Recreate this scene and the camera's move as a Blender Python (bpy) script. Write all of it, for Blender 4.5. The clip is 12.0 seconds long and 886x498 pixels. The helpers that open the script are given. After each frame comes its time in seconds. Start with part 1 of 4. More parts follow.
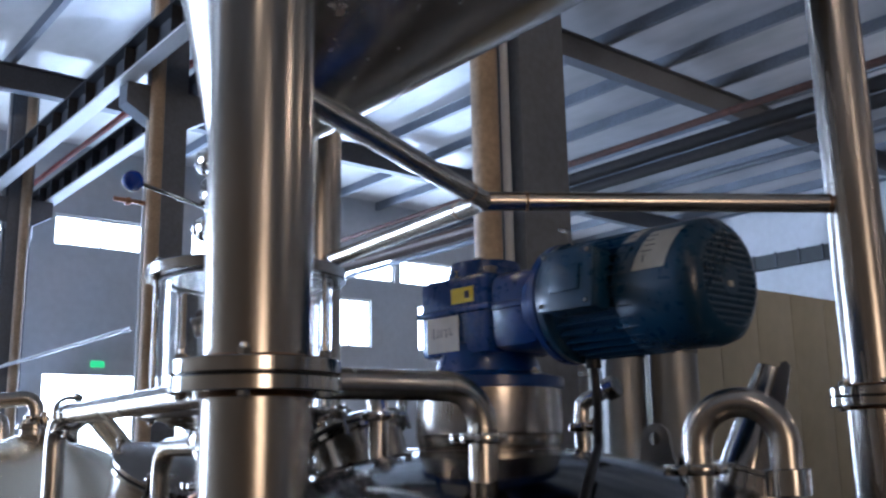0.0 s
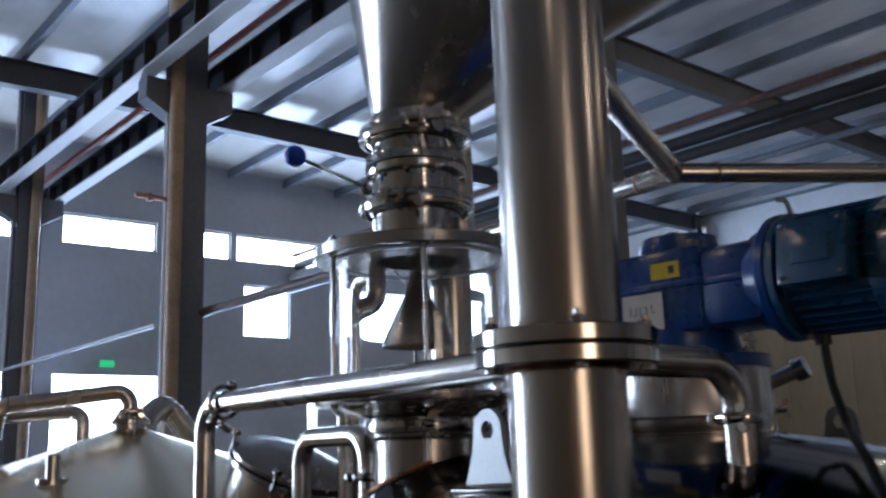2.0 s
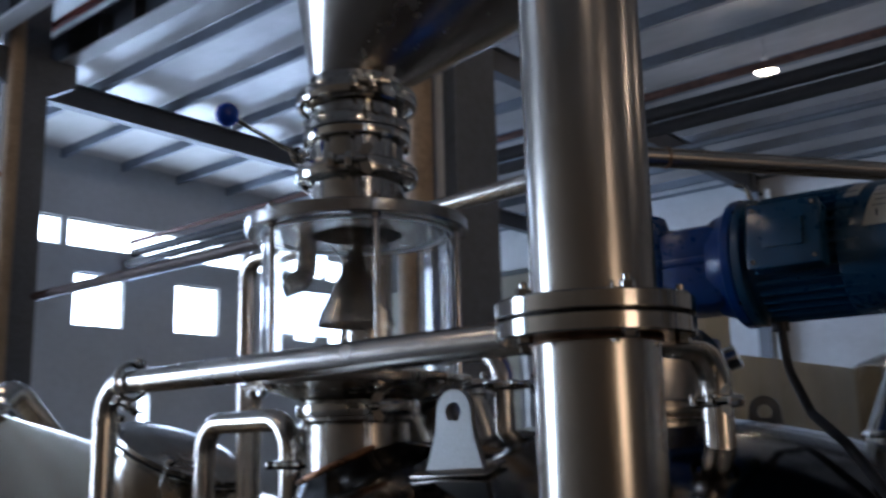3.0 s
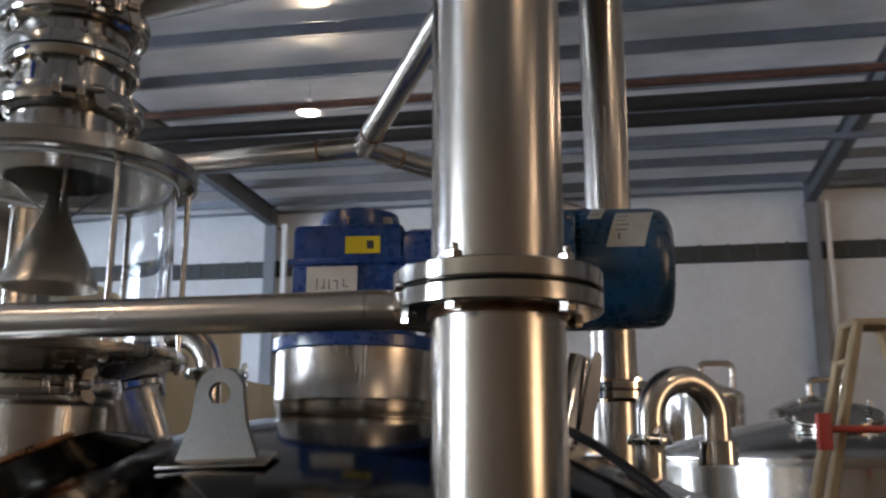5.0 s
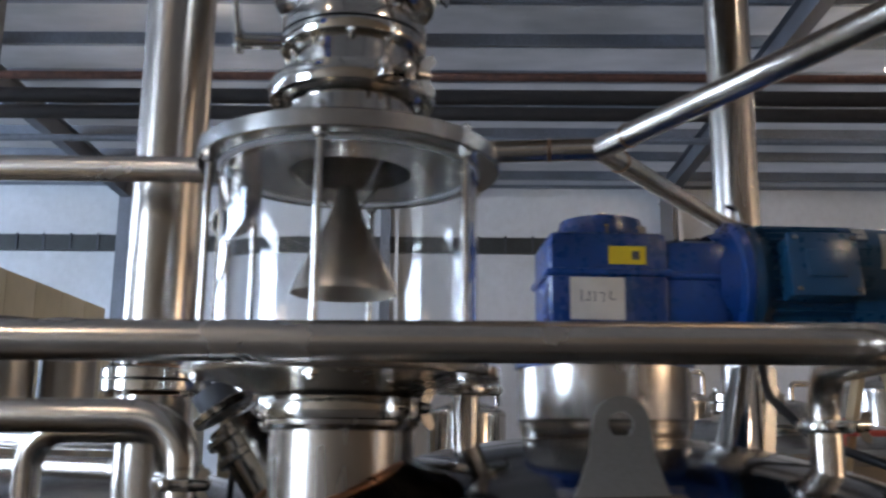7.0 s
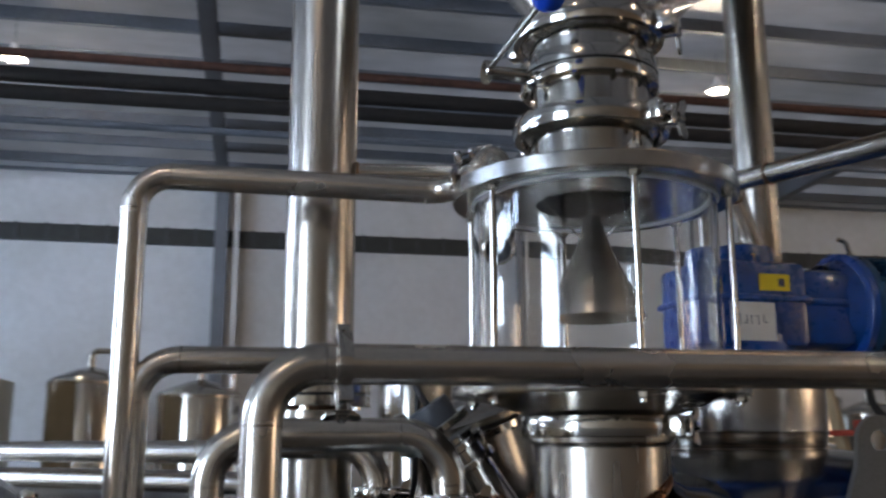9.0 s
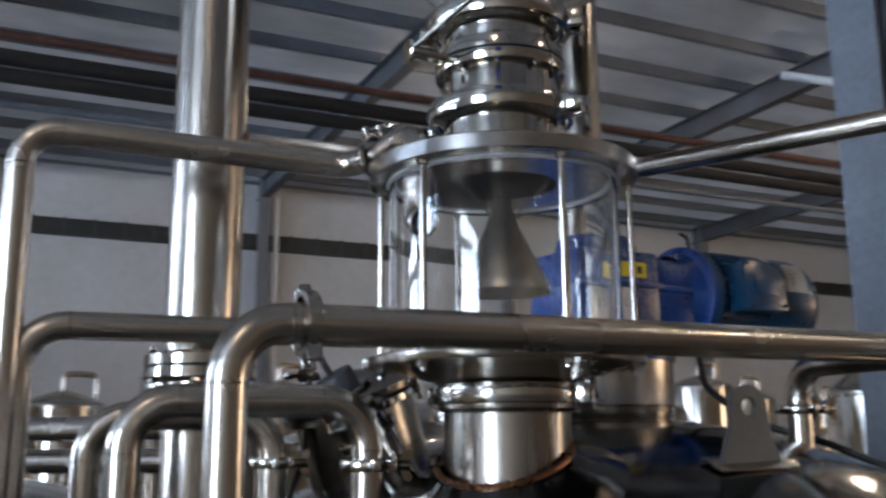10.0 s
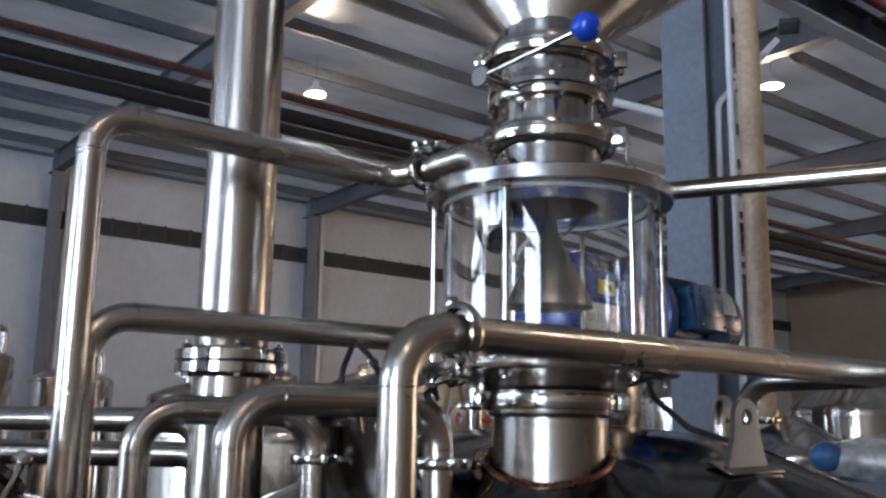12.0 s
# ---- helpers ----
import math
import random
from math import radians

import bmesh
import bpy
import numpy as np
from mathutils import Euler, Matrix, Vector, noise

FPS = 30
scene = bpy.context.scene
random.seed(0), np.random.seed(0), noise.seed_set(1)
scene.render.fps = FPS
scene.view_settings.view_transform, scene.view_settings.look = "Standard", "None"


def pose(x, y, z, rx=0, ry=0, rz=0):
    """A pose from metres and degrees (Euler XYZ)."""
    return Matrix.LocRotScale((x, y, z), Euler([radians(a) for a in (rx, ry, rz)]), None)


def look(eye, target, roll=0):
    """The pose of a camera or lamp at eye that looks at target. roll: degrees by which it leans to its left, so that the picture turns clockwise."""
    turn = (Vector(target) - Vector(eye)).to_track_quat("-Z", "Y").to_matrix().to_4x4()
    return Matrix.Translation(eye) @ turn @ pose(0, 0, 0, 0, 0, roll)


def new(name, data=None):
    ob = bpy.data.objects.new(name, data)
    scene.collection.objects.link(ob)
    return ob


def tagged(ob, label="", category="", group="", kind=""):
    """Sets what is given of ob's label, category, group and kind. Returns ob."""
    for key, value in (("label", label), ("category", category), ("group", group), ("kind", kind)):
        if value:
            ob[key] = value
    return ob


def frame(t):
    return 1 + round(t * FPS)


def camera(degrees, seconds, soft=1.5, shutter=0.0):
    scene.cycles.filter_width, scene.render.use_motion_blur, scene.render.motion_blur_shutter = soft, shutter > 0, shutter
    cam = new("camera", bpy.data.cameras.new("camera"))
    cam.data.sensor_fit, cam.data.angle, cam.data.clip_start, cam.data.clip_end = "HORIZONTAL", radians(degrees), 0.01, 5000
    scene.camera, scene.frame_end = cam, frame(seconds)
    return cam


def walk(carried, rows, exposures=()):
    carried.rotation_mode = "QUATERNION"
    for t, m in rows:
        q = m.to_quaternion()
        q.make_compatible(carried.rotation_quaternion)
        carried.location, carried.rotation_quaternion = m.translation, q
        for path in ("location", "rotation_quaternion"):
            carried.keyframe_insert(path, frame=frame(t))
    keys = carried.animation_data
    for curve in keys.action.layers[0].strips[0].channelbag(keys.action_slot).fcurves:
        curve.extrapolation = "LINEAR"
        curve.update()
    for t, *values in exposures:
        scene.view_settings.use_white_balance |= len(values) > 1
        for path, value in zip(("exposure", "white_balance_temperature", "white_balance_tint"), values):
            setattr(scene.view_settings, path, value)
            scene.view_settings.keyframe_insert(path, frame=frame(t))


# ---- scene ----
cam = camera(49.6, 12.0, 2.4, 0.55)
PATH = [
    (0, (0.114, 0.264, 1.772), (-0.046, 2.214, 2.187), -1.1),
    (0.5, (-0.012, 0.246, 1.788), (-0.17, 2.199, 2.189), -1.4),
    (1, (-0.122, 0.257, 1.791), (-0.277, 2.208, 2.2), -1.4),
    (1.5, (-0.22, 0.297, 1.78), (-0.367, 2.249, 2.19), -1.4),
    (2, (-0.325, 0.346, 1.759), (-0.469, 2.299, 2.168), -1.8),
    (2.5, (-0.449, 0.375, 1.767), (-0.543, 2.332, 2.169), -1.5),
    (3, (-0.556, 0.47, 1.74), (-0.363, 2.421, 2.136), -1.4),
    (3.5, (-0.624, 0.545, 1.699), (-0.254, 2.47, 2.1), -1.0),
    (3.6, (-0.645, 0.556, 1.69), (-0.221, 2.469, 2.092), -0.5),
    (3.7, (-0.671, 0.57, 1.669), (-0.175, 2.458, 2.104), 0.3),
    (5.5, (-1.08, 0.877, 1.719), (0.184, 2.375, 2.118), -0.7),
    (6, (-1.252, 1.039, 1.749), (0.096, 2.461, 2.149), -0.2),
    (6.5, (-1.371, 1.191, 1.752), (0.017, 2.574, 2.15), -0.1),
    (7, (-1.479, 1.361, 1.759), (-0.076, 2.729, 2.163), 0.6),
    (7.5, (-1.564, 1.501, 1.761), (-0.162, 2.87, 2.16), 0.3),
    (7.7, (-1.611, 1.564, 1.753), (-0.204, 2.927, 2.156), 0.9),
    (9.3, (-2.071, 1.928, 1.79), (-0.329, 2.827, 2.187), -0.5),
    (9.4, (-2.092, 1.952, 1.789), (-0.325, 2.799, 2.187), -0.5),
    (9.5, (-2.103, 1.977, 1.785), (-0.32, 2.79, 2.185), -0.3),
    (10, (-2.136, 2.083, 1.738), (-0.268, 2.681, 2.129), -0.5),
    (10.5, (-2.179, 2.172, 1.741), (-0.25, 2.537, 2.126), -0.4),
    (10.7, (-2.206, 2.213, 1.751), (-0.268, 2.522, 2.138), -0.3),
    (11, (-2.258, 2.288, 1.758), (-0.311, 2.527, 2.144), -0.3),
    (11.4, (-2.324, 2.416, 1.768), (-0.371, 2.621, 2.151), 0.3),
    (11.5, (-2.333, 2.442, 1.767), (-0.38, 2.639, 2.147), 0.5),
    (12, (-2.343, 2.532, 1.747), (-0.387, 2.698, 2.129), 0.9),
]
EXPOSURES = [(0, 0.04, 5700, 20), (1, -0.20, 5700, 20), (2.5, -0.55, 5800, 19), (3.7, -0.84, 5950, 19), (5.3, 0.40, 6850, 19), (6.0, 0.36, 6650, 19), (7.5, 0.42, 6100, 18), (9.5, 0.14, 6250, 17), (12, 0.25, 6200, 18)]
walk(cam, [(t, look(e, g, r)) for t, e, g, r in PATH], EXPOSURES)

# ---- building axes: u across the bays, v along the column row ----
PHI = 43.5
BM = pose(0, 0, 0, 0, 0, PHI)


def uv(u, v, z=0.0):
    return BM @ Vector((u, v, z))


# ---- world and lights ----
world = bpy.data.worlds.new("world")
scene.world = world
world.use_nodes = True
wn = world.node_tree
sky = wn.nodes.new("ShaderNodeTexSky")
sky.sky_type, sky.sun_disc = "NISHITA", False
sky.sun_elevation, sky.sun_rotation = radians(38), radians(200)
wn.nodes["Background"].inputs[1].default_value = 0.12
wn.links.new(sky.outputs[0], wn.nodes["Background"].inputs[0])


def lamp(name, kind, m, energy, color, size=(1, 1), angle=0.0):
    data = bpy.data.lights.new(name, kind)
    data.energy, data.color = energy, color
    if kind == "AREA":
        data.shape, data.size, data.size_y = "RECTANGLE", size[0], size[1]
    if kind == "SUN":
        data.angle = radians(angle)
    ob = new(name, data)
    ob.matrix_world = m
    return ob


lamp("sun", "SUN", look((0, 0, 30), uv(-6, 9, 0)), 2.5, (1, 0.93, 0.82), angle=0.6)
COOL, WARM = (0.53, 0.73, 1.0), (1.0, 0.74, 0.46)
lamp("window_light", "AREA", look(uv(10.6, 21.5, 6.9), uv(10.6, 13, 5.5)), 640, COOL, (15.4, 0.7))
lamp("window_light", "AREA", look(uv(14.5, 21.5, 5.3), uv(12, 10, 5.6)), 460, COOL, (9.2, 1.2))
lamp("window_light", "AREA", look(uv(-9.2, 21.5, 3.6), uv(-5, 4, 5)), 1400, COOL, (6.4, 5.6))
lamp("window_light", "AREA", look(uv(7.7, 21.5, 1.9), uv(6, 8, 5)), 620, COOL, (4.2, 3.2))
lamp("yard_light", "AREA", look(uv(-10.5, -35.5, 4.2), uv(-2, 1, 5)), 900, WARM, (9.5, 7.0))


# ---- materials ----
def material(name, color, rough=0.5, metal=0.0, grain=40.0, amount=0.12, bump=0.0, stain=1.2, stained=0.15, stretch=(1, 1, 1), rvar=0.1, coat=0.0):
    m = bpy.data.materials.new(name)
    m.use_nodes = True
    nt = m.node_tree
    b = nt.nodes["Principled BSDF"]
    tc = nt.nodes.new("ShaderNodeTexCoord")
    mp = nt.nodes.new("ShaderNodeMapping")
    mp.inputs["Scale"].default_value = stretch
    nt.links.new(tc.outputs["Object"], mp.inputs[0])
    fine, wide = nt.nodes.new("ShaderNodeTexNoise"), nt.nodes.new("ShaderNodeTexNoise")
    fine.inputs["Scale"].default_value, wide.inputs["Scale"].default_value = grain, stain
    fine.inputs["Detail"].default_value, wide.inputs["Detail"].default_value = 4, 5
    nt.links.new(mp.outputs[0], fine.inputs[0])
    nt.links.new(tc.outputs["Object"], wide.inputs[0])
    dark = [c * (1 - amount) for c in color]
    lite = [min(1, c * (1 + amount)) for c in color]
    r1 = nt.nodes.new("ShaderNodeValToRGB")
    r1.color_ramp.elements[0].position, r1.color_ramp.elements[1].position = 0.3, 0.7
    r1.color_ramp.elements[0].color, r1.color_ramp.elements[1].color = (*dark, 1), (*lite, 1)
    nt.links.new(fine.outputs["Fac"], r1.inputs[0])
    r2 = nt.nodes.new("ShaderNodeValToRGB")
    r2.color_ramp.elements[0].position, r2.color_ramp.elements[1].position = 0.35, 0.65
    k = 1 - stained
    r2.color_ramp.elements[0].color, r2.color_ramp.elements[1].color = (k, k, k * 0.97, 1), (1, 1, 1, 1)
    nt.links.new(wide.outputs["Fac"], r2.inputs[0])
    mx = nt.nodes.new("ShaderNodeMixRGB")
    mx.blend_type, mx.inputs[0].default_value = "MULTIPLY", 1
    nt.links.new(r1.outputs[0], mx.inputs[1])
    nt.links.new(r2.outputs[0], mx.inputs[2])
    nt.links.new(mx.outputs[0], b.inputs["Base Color"])
    mr = nt.nodes.new("ShaderNodeMapRange")
    mr.inputs["To Min"].default_value, mr.inputs["To Max"].default_value = max(0.02, rough - rvar), min(1, rough + rvar)
    add = nt.nodes.new("ShaderNodeMath")
    add.operation = "MULTIPLY_ADD"
    add.inputs[1].default_value = 0.5
    half = nt.nodes.new("ShaderNodeMath")
    half.operation, half.inputs[1].default_value = "MULTIPLY", 0.5
    nt.links.new(wide.outputs["Fac"], half.inputs[0])
    nt.links.new(fine.outputs["Fac"], add.inputs[0])
    nt.links.new(half.outputs[0], add.inputs[2])
    nt.links.new(add.outputs[0], mr.inputs[0])
    mr.inputs["From Min"].default_value, mr.inputs["From Max"].default_value = 0.3, 0.7
    nt.links.new(mr.outputs[0], b.inputs["Roughness"])
    b.inputs["Metallic"].default_value = metal
    b.inputs["Coat Weight"].default_value = coat
    b.inputs["Coat Roughness"].default_value = 0.12
    if bump:
        bp = nt.nodes.new("ShaderNodeBump")
        bp.inputs["Strength"].default_value, bp.inputs["Distance"].default_value = bump, 0.01
        nt.links.new(fine.outputs["Fac"], bp.inputs["Height"])
        nt.links.new(bp.outputs[0], b.inputs["Normal"])
    return m


def plain(name, color, rough=0.5, metal=0.0, emit=0.0, trans=0.0, ior=1.45):
    m = bpy.data.materials.new(name)
    m.use_nodes = True
    b = m.node_tree.nodes["Principled BSDF"]
    b.inputs["Base Color"].default_value = (*color, 1)
    b.inputs["Roughness"].default_value, b.inputs["Metallic"].default_value = rough, metal
    b.inputs["Transmission Weight"].default_value, b.inputs["IOR"].default_value = trans, ior
    if emit:
        b.inputs["Emission Color"].default_value, b.inputs["Emission Strength"].default_value = (*color, 1), emit
    return m


STEEL = material("brushed_stainless", (0.47, 0.428, 0.382), 0.24, 1, 40, 0.04, 0, 2.5, 0.10, (1, 1, 0.03), 0.06)
PIPE = material("pipe_stainless", (0.62, 0.565, 0.505), 0.25, 1, 9, 0.02, 0, 4, 0.04, (1, 1, 1), 0.04)
# cream tint paints the warm sunlit reflection onto plain stainless
SATIN = material("satin_warm_reflection", (0.90, 0.75, 0.54), 0.20, 1, 12, 0.03, 0, 2, 0.08, (1, 1, 1), 0.05)
POLISH = material("polished_stainless", (0.53, 0.50, 0.46), 0.13, 1, 20, 0.03, 0.0, 4, 0.06, (1, 1, 1), 0.04)
# stainless coloured near black: dark surroundings' reflection is put into the base colour
DOME = material("dome_dark_reflection", (0.12, 0.117, 0.113), 0.12, 1, 6, 0.04, 0, 1.6, 0.14, (1, 1, 1), 0.05)
PLATE = material("machined_stainless", (0.46, 0.445, 0.425), 0.21, 1, 60, 0.05, 0, 5, 0.06, (1, 1, 1), 0.06)
SEAL = plain("pale_silicone", (0.55, 0.55, 0.53), 0.4)
CONE = material("hopper_stainless", (0.64, 0.60, 0.56), 0.23, 1, 30, 0.05, 0, 1.5, 0.10, (1, 1, 0.05), 0.07)
MATT = material("bead_blasted_steel", (0.30, 0.29, 0.28), 0.42, 0.9, 200, 0.08, 0.03, 6, 0.12)
WELD = material("heat_tinted_weld", (0.30, 0.17, 0.10), 0.35, 1, 60, 0.3, 0.1, 20, 0.3)
COPPER = material("copper_weld", (0.50, 0.24, 0.13), 0.3, 1, 90, 0.25, 0.15, 20, 0.2)
BLUE = material("blue_enamel", (0.003, 0.048, 0.23), 0.30, 0, 60, 0.1, 0.05, 5, 0.2, coat=0.3)
TEAL = material("teal_enamel", (0.006, 0.048, 0.110), 0.30, 0, 60, 0.1, 0.05, 5, 0.25, coat=0.25)
NAVY = plain("blue_plastic", (0.01, 0.055, 0.42), 0.18)
BLACK = plain("black_rubber", (0.012, 0.012, 0.013), 0.45)
# black that paints the shade inside openings
DARK = plain("painted_void_shade", (0.01, 0.01, 0.01), 0.7)
YELLOW = plain("yellow_film", (0.75, 0.58, 0.02), 0.45)
PAPER = material("paper_label", (0.70, 0.68, 0.62), 0.6, 0, 30, 0.06, 0, 20, 0.12)
INK = plain("ink", (0.05, 0.05, 0.07), 0.6)
GLASS = plain("clear_acrylic", (0.97, 0.98, 0.98), 0.01, 0, 0, 1.0, 1.45)
COLUMN = material("grey_column_paint", (0.17, 0.19, 0.225), 0.5, 0, 18, 0.12, 0.04, 1.0, 0.25)
RAFTER = material("rafter_paint", (0.10, 0.11, 0.13), 0.55, 0, 18, 0.15, 0.04, 1.0, 0.3)
BEAM = material("dark_beam_paint", (0.045, 0.05, 0.06), 0.55, 0, 18, 0.2, 0.04, 1.0, 0.3)
BEIGE = material("beige_pipe_paint", (0.52, 0.38, 0.25), 0.5, 0, 25, 0.15, 0.03, 2.0, 0.25)
WHITE = material("white_paint", (0.72, 0.73, 0.74), 0.5, 0, 25, 0.05, 0.02, 1.0, 0.12)
ROOF = material("foil_faced_sheet", (0.46, 0.475, 0.485), 0.36, 0.55, 3.2, 0.10, 0.25, 0.5, 0.25, (1, 0.35, 1), 0.08)
WALL = material("wall_panel_paint", (0.62, 0.64, 0.67), 0.55, 0, 6, 0.05, 0.02, 0.35, 0.15)
BAND = material("dark_band", (0.03, 0.035, 0.035), 0.6, 0, 6, 0.2, 0, 1, 0.2)
FLOOR = material("concrete_floor", (0.11, 0.10, 0.09), 0.4, 0, 12, 0.15, 0.05, 0.5, 0.3)
RUST = material("rusty_pipe", (0.11, 0.048, 0.032), 0.8, 0, 12, 0.3, 0.1, 1.5, 0.35)
BLACKPIPE = material("insulated_pipe", (0.024, 0.020, 0.018), 0.85, 0, 8, 0.3, 0.1, 1.5, 0.3)
REDPAINT = material("red_rail_paint", (0.42, 0.05, 0.03), 0.5, 0, 20, 0.15, 0, 2, 0.2)
WOOD = material("worn_ladder", (0.34, 0.23, 0.12), 0.6, 0, 30, 0.2, 0.05, 4, 0.25, (1, 1, 0.1))
# invented tan for the walls behind the camera, throws warm reflections on the steel
TAN = material("warm_bounce_tan", (0.34, 0.27, 0.20), 0.7, 0, 6, 0.06, 0.02, 0.4, 0.2)
CREAM = material("cream_panel", (0.42, 0.40, 0.31), 0.55, 0, 5, 0.06, 0.02, 0.6, 0.15)
GLOW = plain("daylight_backdrop", (0.80, 0.93, 1.0), 1.0, 0, 13.0)
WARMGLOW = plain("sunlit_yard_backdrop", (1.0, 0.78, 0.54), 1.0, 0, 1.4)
LAMPGLOW = plain("lamp_glow", (1.0, 0.92, 0.75), 0.4, 0, 14.0)
GREEN = plain("green_sign", (0.05, 0.75, 0.25), 0.5, 0, 0.8)


# ---- mesh helpers ----
def frame_of(axis):
    z = Vector(axis).normalized()
    x = z.orthogonal().normalized()
    if abs(z.z) < 0.95:
        x = Vector((0, 0, 1)).cross(z).normalized()
    return Matrix((x, z.cross(x), z)).transposed()


def lathe(bm, prof, origin=(0, 0, 0), axis=(0, 0, 1), seg=40, closed=False):
    """Turn (radius, height) pairs round an axis."""
    rot, o = frame_of(axis), Vector(origin)
    rings = []
    for r, h in prof:
        if r < 1e-6:
            rings.append([bm.verts.new(o + rot @ Vector((0, 0, h)))])
        else:
            rings.append([bm.verts.new(o + rot @ Vector((r * math.cos(a), r * math.sin(a), h))) for a in (2 * math.pi * i / seg for i in range(seg))])
    pairs = list(zip(rings, rings[1:])) + ([(rings[-1], rings[0])] if closed else [])
    for a, b in pairs:
        for i in range(seg):
            j = (i + 1) % seg
            if len(a) == 1 and len(b) == 1:
                continue
            if len(a) == 1:
                bm.faces.new((a[0], b[j], b[i]))
            elif len(b) == 1:
                bm.faces.new((a[i], a[j], b[0]))
            else:
                bm.faces.new((a[i], a[j], b[j], b[i]))
    return bm


def disc(bm, r, h0, h1, origin=(0, 0, 0), axis=(0, 0, 1), seg=40, edge=0.002):
    e = min(edge, abs(h1 - h0) * 0.3, r * 0.3)
    return lathe(bm, [(0, h0), (r - e, h0), (r, h0 + e), (r, h1 - e), (r - e, h1), (0, h1)], origin, axis, seg)


def rod(bm, p0, p1, r, seg=12, edge=0.001):
    a, b = Vector(p0), Vector(p1)
    return disc(bm, r, 0, (b - a).length, a, b - a, seg, edge)


def sleeve(bm, ri, ro, h0, h1, origin=(0, 0, 0), axis=(0, 0, 1), seg=40, edge=0.002):
    e = min(edge, abs(h1 - h0) * 0.3, (ro - ri) * 0.4)
    return lathe(bm, [(ri, h0), (ro - e, h0), (ro, h0 + e), (ro, h1 - e), (ro - e, h1), (ri, h1)], origin, axis, seg, True)


def rounded(pts, bend):
    pts = [Vector(p) for p in pts]
    out = [pts[0]]
    for a, b, c in zip(pts, pts[1:], pts[2:]):
        d0, d1 = (a - b).normalized(), (c - b).normalized()
        turn = d0.angle(d1)
        cut = min(bend / math.tan(turn / 2), (a - b).length * 0.49, (c - b).length * 0.49)
        p, q = b + d0 * cut, b + d1 * cut
        rad = cut * math.tan(turn / 2)
        mid = b + (d0 + d1).normalized() * (rad / math.sin(turn / 2))
        n = 9
        u, v = p - mid, q - mid
        whole = u.angle(v)
        for i in range(n):
            s = i / (n - 1)
            out.append(mid + (u * math.sin((1 - s) * whole) + v * math.sin(s * whole)) / math.sin(whole))
    return out + [pts[-1]]


def sweep(bm, pts, r, bend=0.0, seg=20, wall=0.0):
    pts = rounded(pts, bend) if bend else [Vector(p) for p in pts]
    tang = [(b - a).normalized() for a, b in zip(pts, pts[1:])]
    tang = [tang[0]] + [(a + b).normalized() for a, b in zip(tang, tang[1:])] + [tang[-1]]
    side = tang[0].orthogonal().normalized()
    rings = []
    for p, t in zip(pts, tang):
        side = (side - t * side.dot(t)).normalized()
        up = t.cross(side)
        rings.append([bm.verts.new(p + r * (side * math.cos(a) + up * math.sin(a))) for a in (2 * math.pi * i / seg for i in range(seg))])
    for a, b in zip(rings, rings[1:]):
        for i in range(seg):
            bm.faces.new((a[i], a[(i + 1) % seg], b[(i + 1) % seg], b[i]))
    bm.faces.new(rings[0][::-1])
    bm.faces.new(rings[-1])
    return bm


def box(bm, size, m=None, bevel=0.0):
    m = m or Matrix()
    made = bmesh.ops.create_cube(bm, size=1, matrix=m @ Matrix.Diagonal((*size, 1)))["verts"]
    if bevel:
        edges = list({e for v in made for e in v.link_edges})
        bmesh.ops.bevel(bm, geom=edges, offset=bevel, segments=2, profile=0.5, affect="EDGES")
    return bm


def slab(bm, a, b):
    """A box between two corners."""
    a, b = Vector(a), Vector(b)
    return box(bm, tuple(abs(x) for x in b - a), Matrix.Translation((a + b) / 2))


def prism(bm, outline, depth, m):
    """An outline in x, y extruded by depth along z, both ways."""
    lo = [bm.verts.new(m @ Vector((x, y, -depth / 2))) for x, y in outline]
    hi = [bm.verts.new(m @ Vector((x, y, depth / 2))) for x, y in outline]
    n = len(outline)
    bm.faces.new(lo[::-1])
    bm.faces.new(hi)
    for i in range(n):
        bm.faces.new((lo[i], lo[(i + 1) % n], hi[(i + 1) % n], hi[i]))
    return bm


def basis(x, y, z, o):
    """The pose whose axes are x, y, z at o."""
    m = Matrix((Vector(x).normalized(), Vector(y).normalized(), Vector(z).normalized())).transposed().to_4x4()
    m.translation = Vector(o)
    return m


ROOTS = {}


def mesh_of(name, bm, mat, inverse, sharp=38):
    bm.transform(inverse)
    bmesh.ops.recalc_face_normals(bm, faces=bm.faces)
    me = bpy.data.meshes.new(name)
    bm.to_mesh(me)
    bm.free()
    me.materials.append(mat)
    for p in me.polygons:
        p.use_smooth = True
    me.set_sharp_from_angle(angle=radians(sharp))
    return me


def thing(name, at, label, category, group="", kind=""):
    ob = new(name)
    ob.matrix_world = Matrix.Translation(at) if not isinstance(at, Matrix) else at
    ob.empty_display_size = 0.05
    ROOTS[ob] = ob.matrix_world.copy() if isinstance(at, Matrix) else Matrix.Translation(at)
    return tagged(ob, label, category, group, kind)


def part(name, bm, mat, parent, label=""):
    root = parent
    while root.parent:
        root = root.parent
    ob = new(name, mesh_of(name, bm, mat, ROOTS[root].inverted()))
    ob.parent = parent
    return tagged(ob, label)


def solid(name, bm, mat, label, category, kind="", at=None, group=""):
    at = at or Matrix()
    ob = new(name, mesh_of(name, bm, mat, at.inverted()))
    ob.matrix_world = at
    return tagged(ob, label, category, group, kind)


def B():
    return bmesh.new()


def V(*a):
    return Vector(a)


# ================= building =================
U1, U2, V1, V2, EAVE, RIDGE, CREST = -16.0, 24.2, -36.0, 22.12, 8.45, 8.75, 5.05


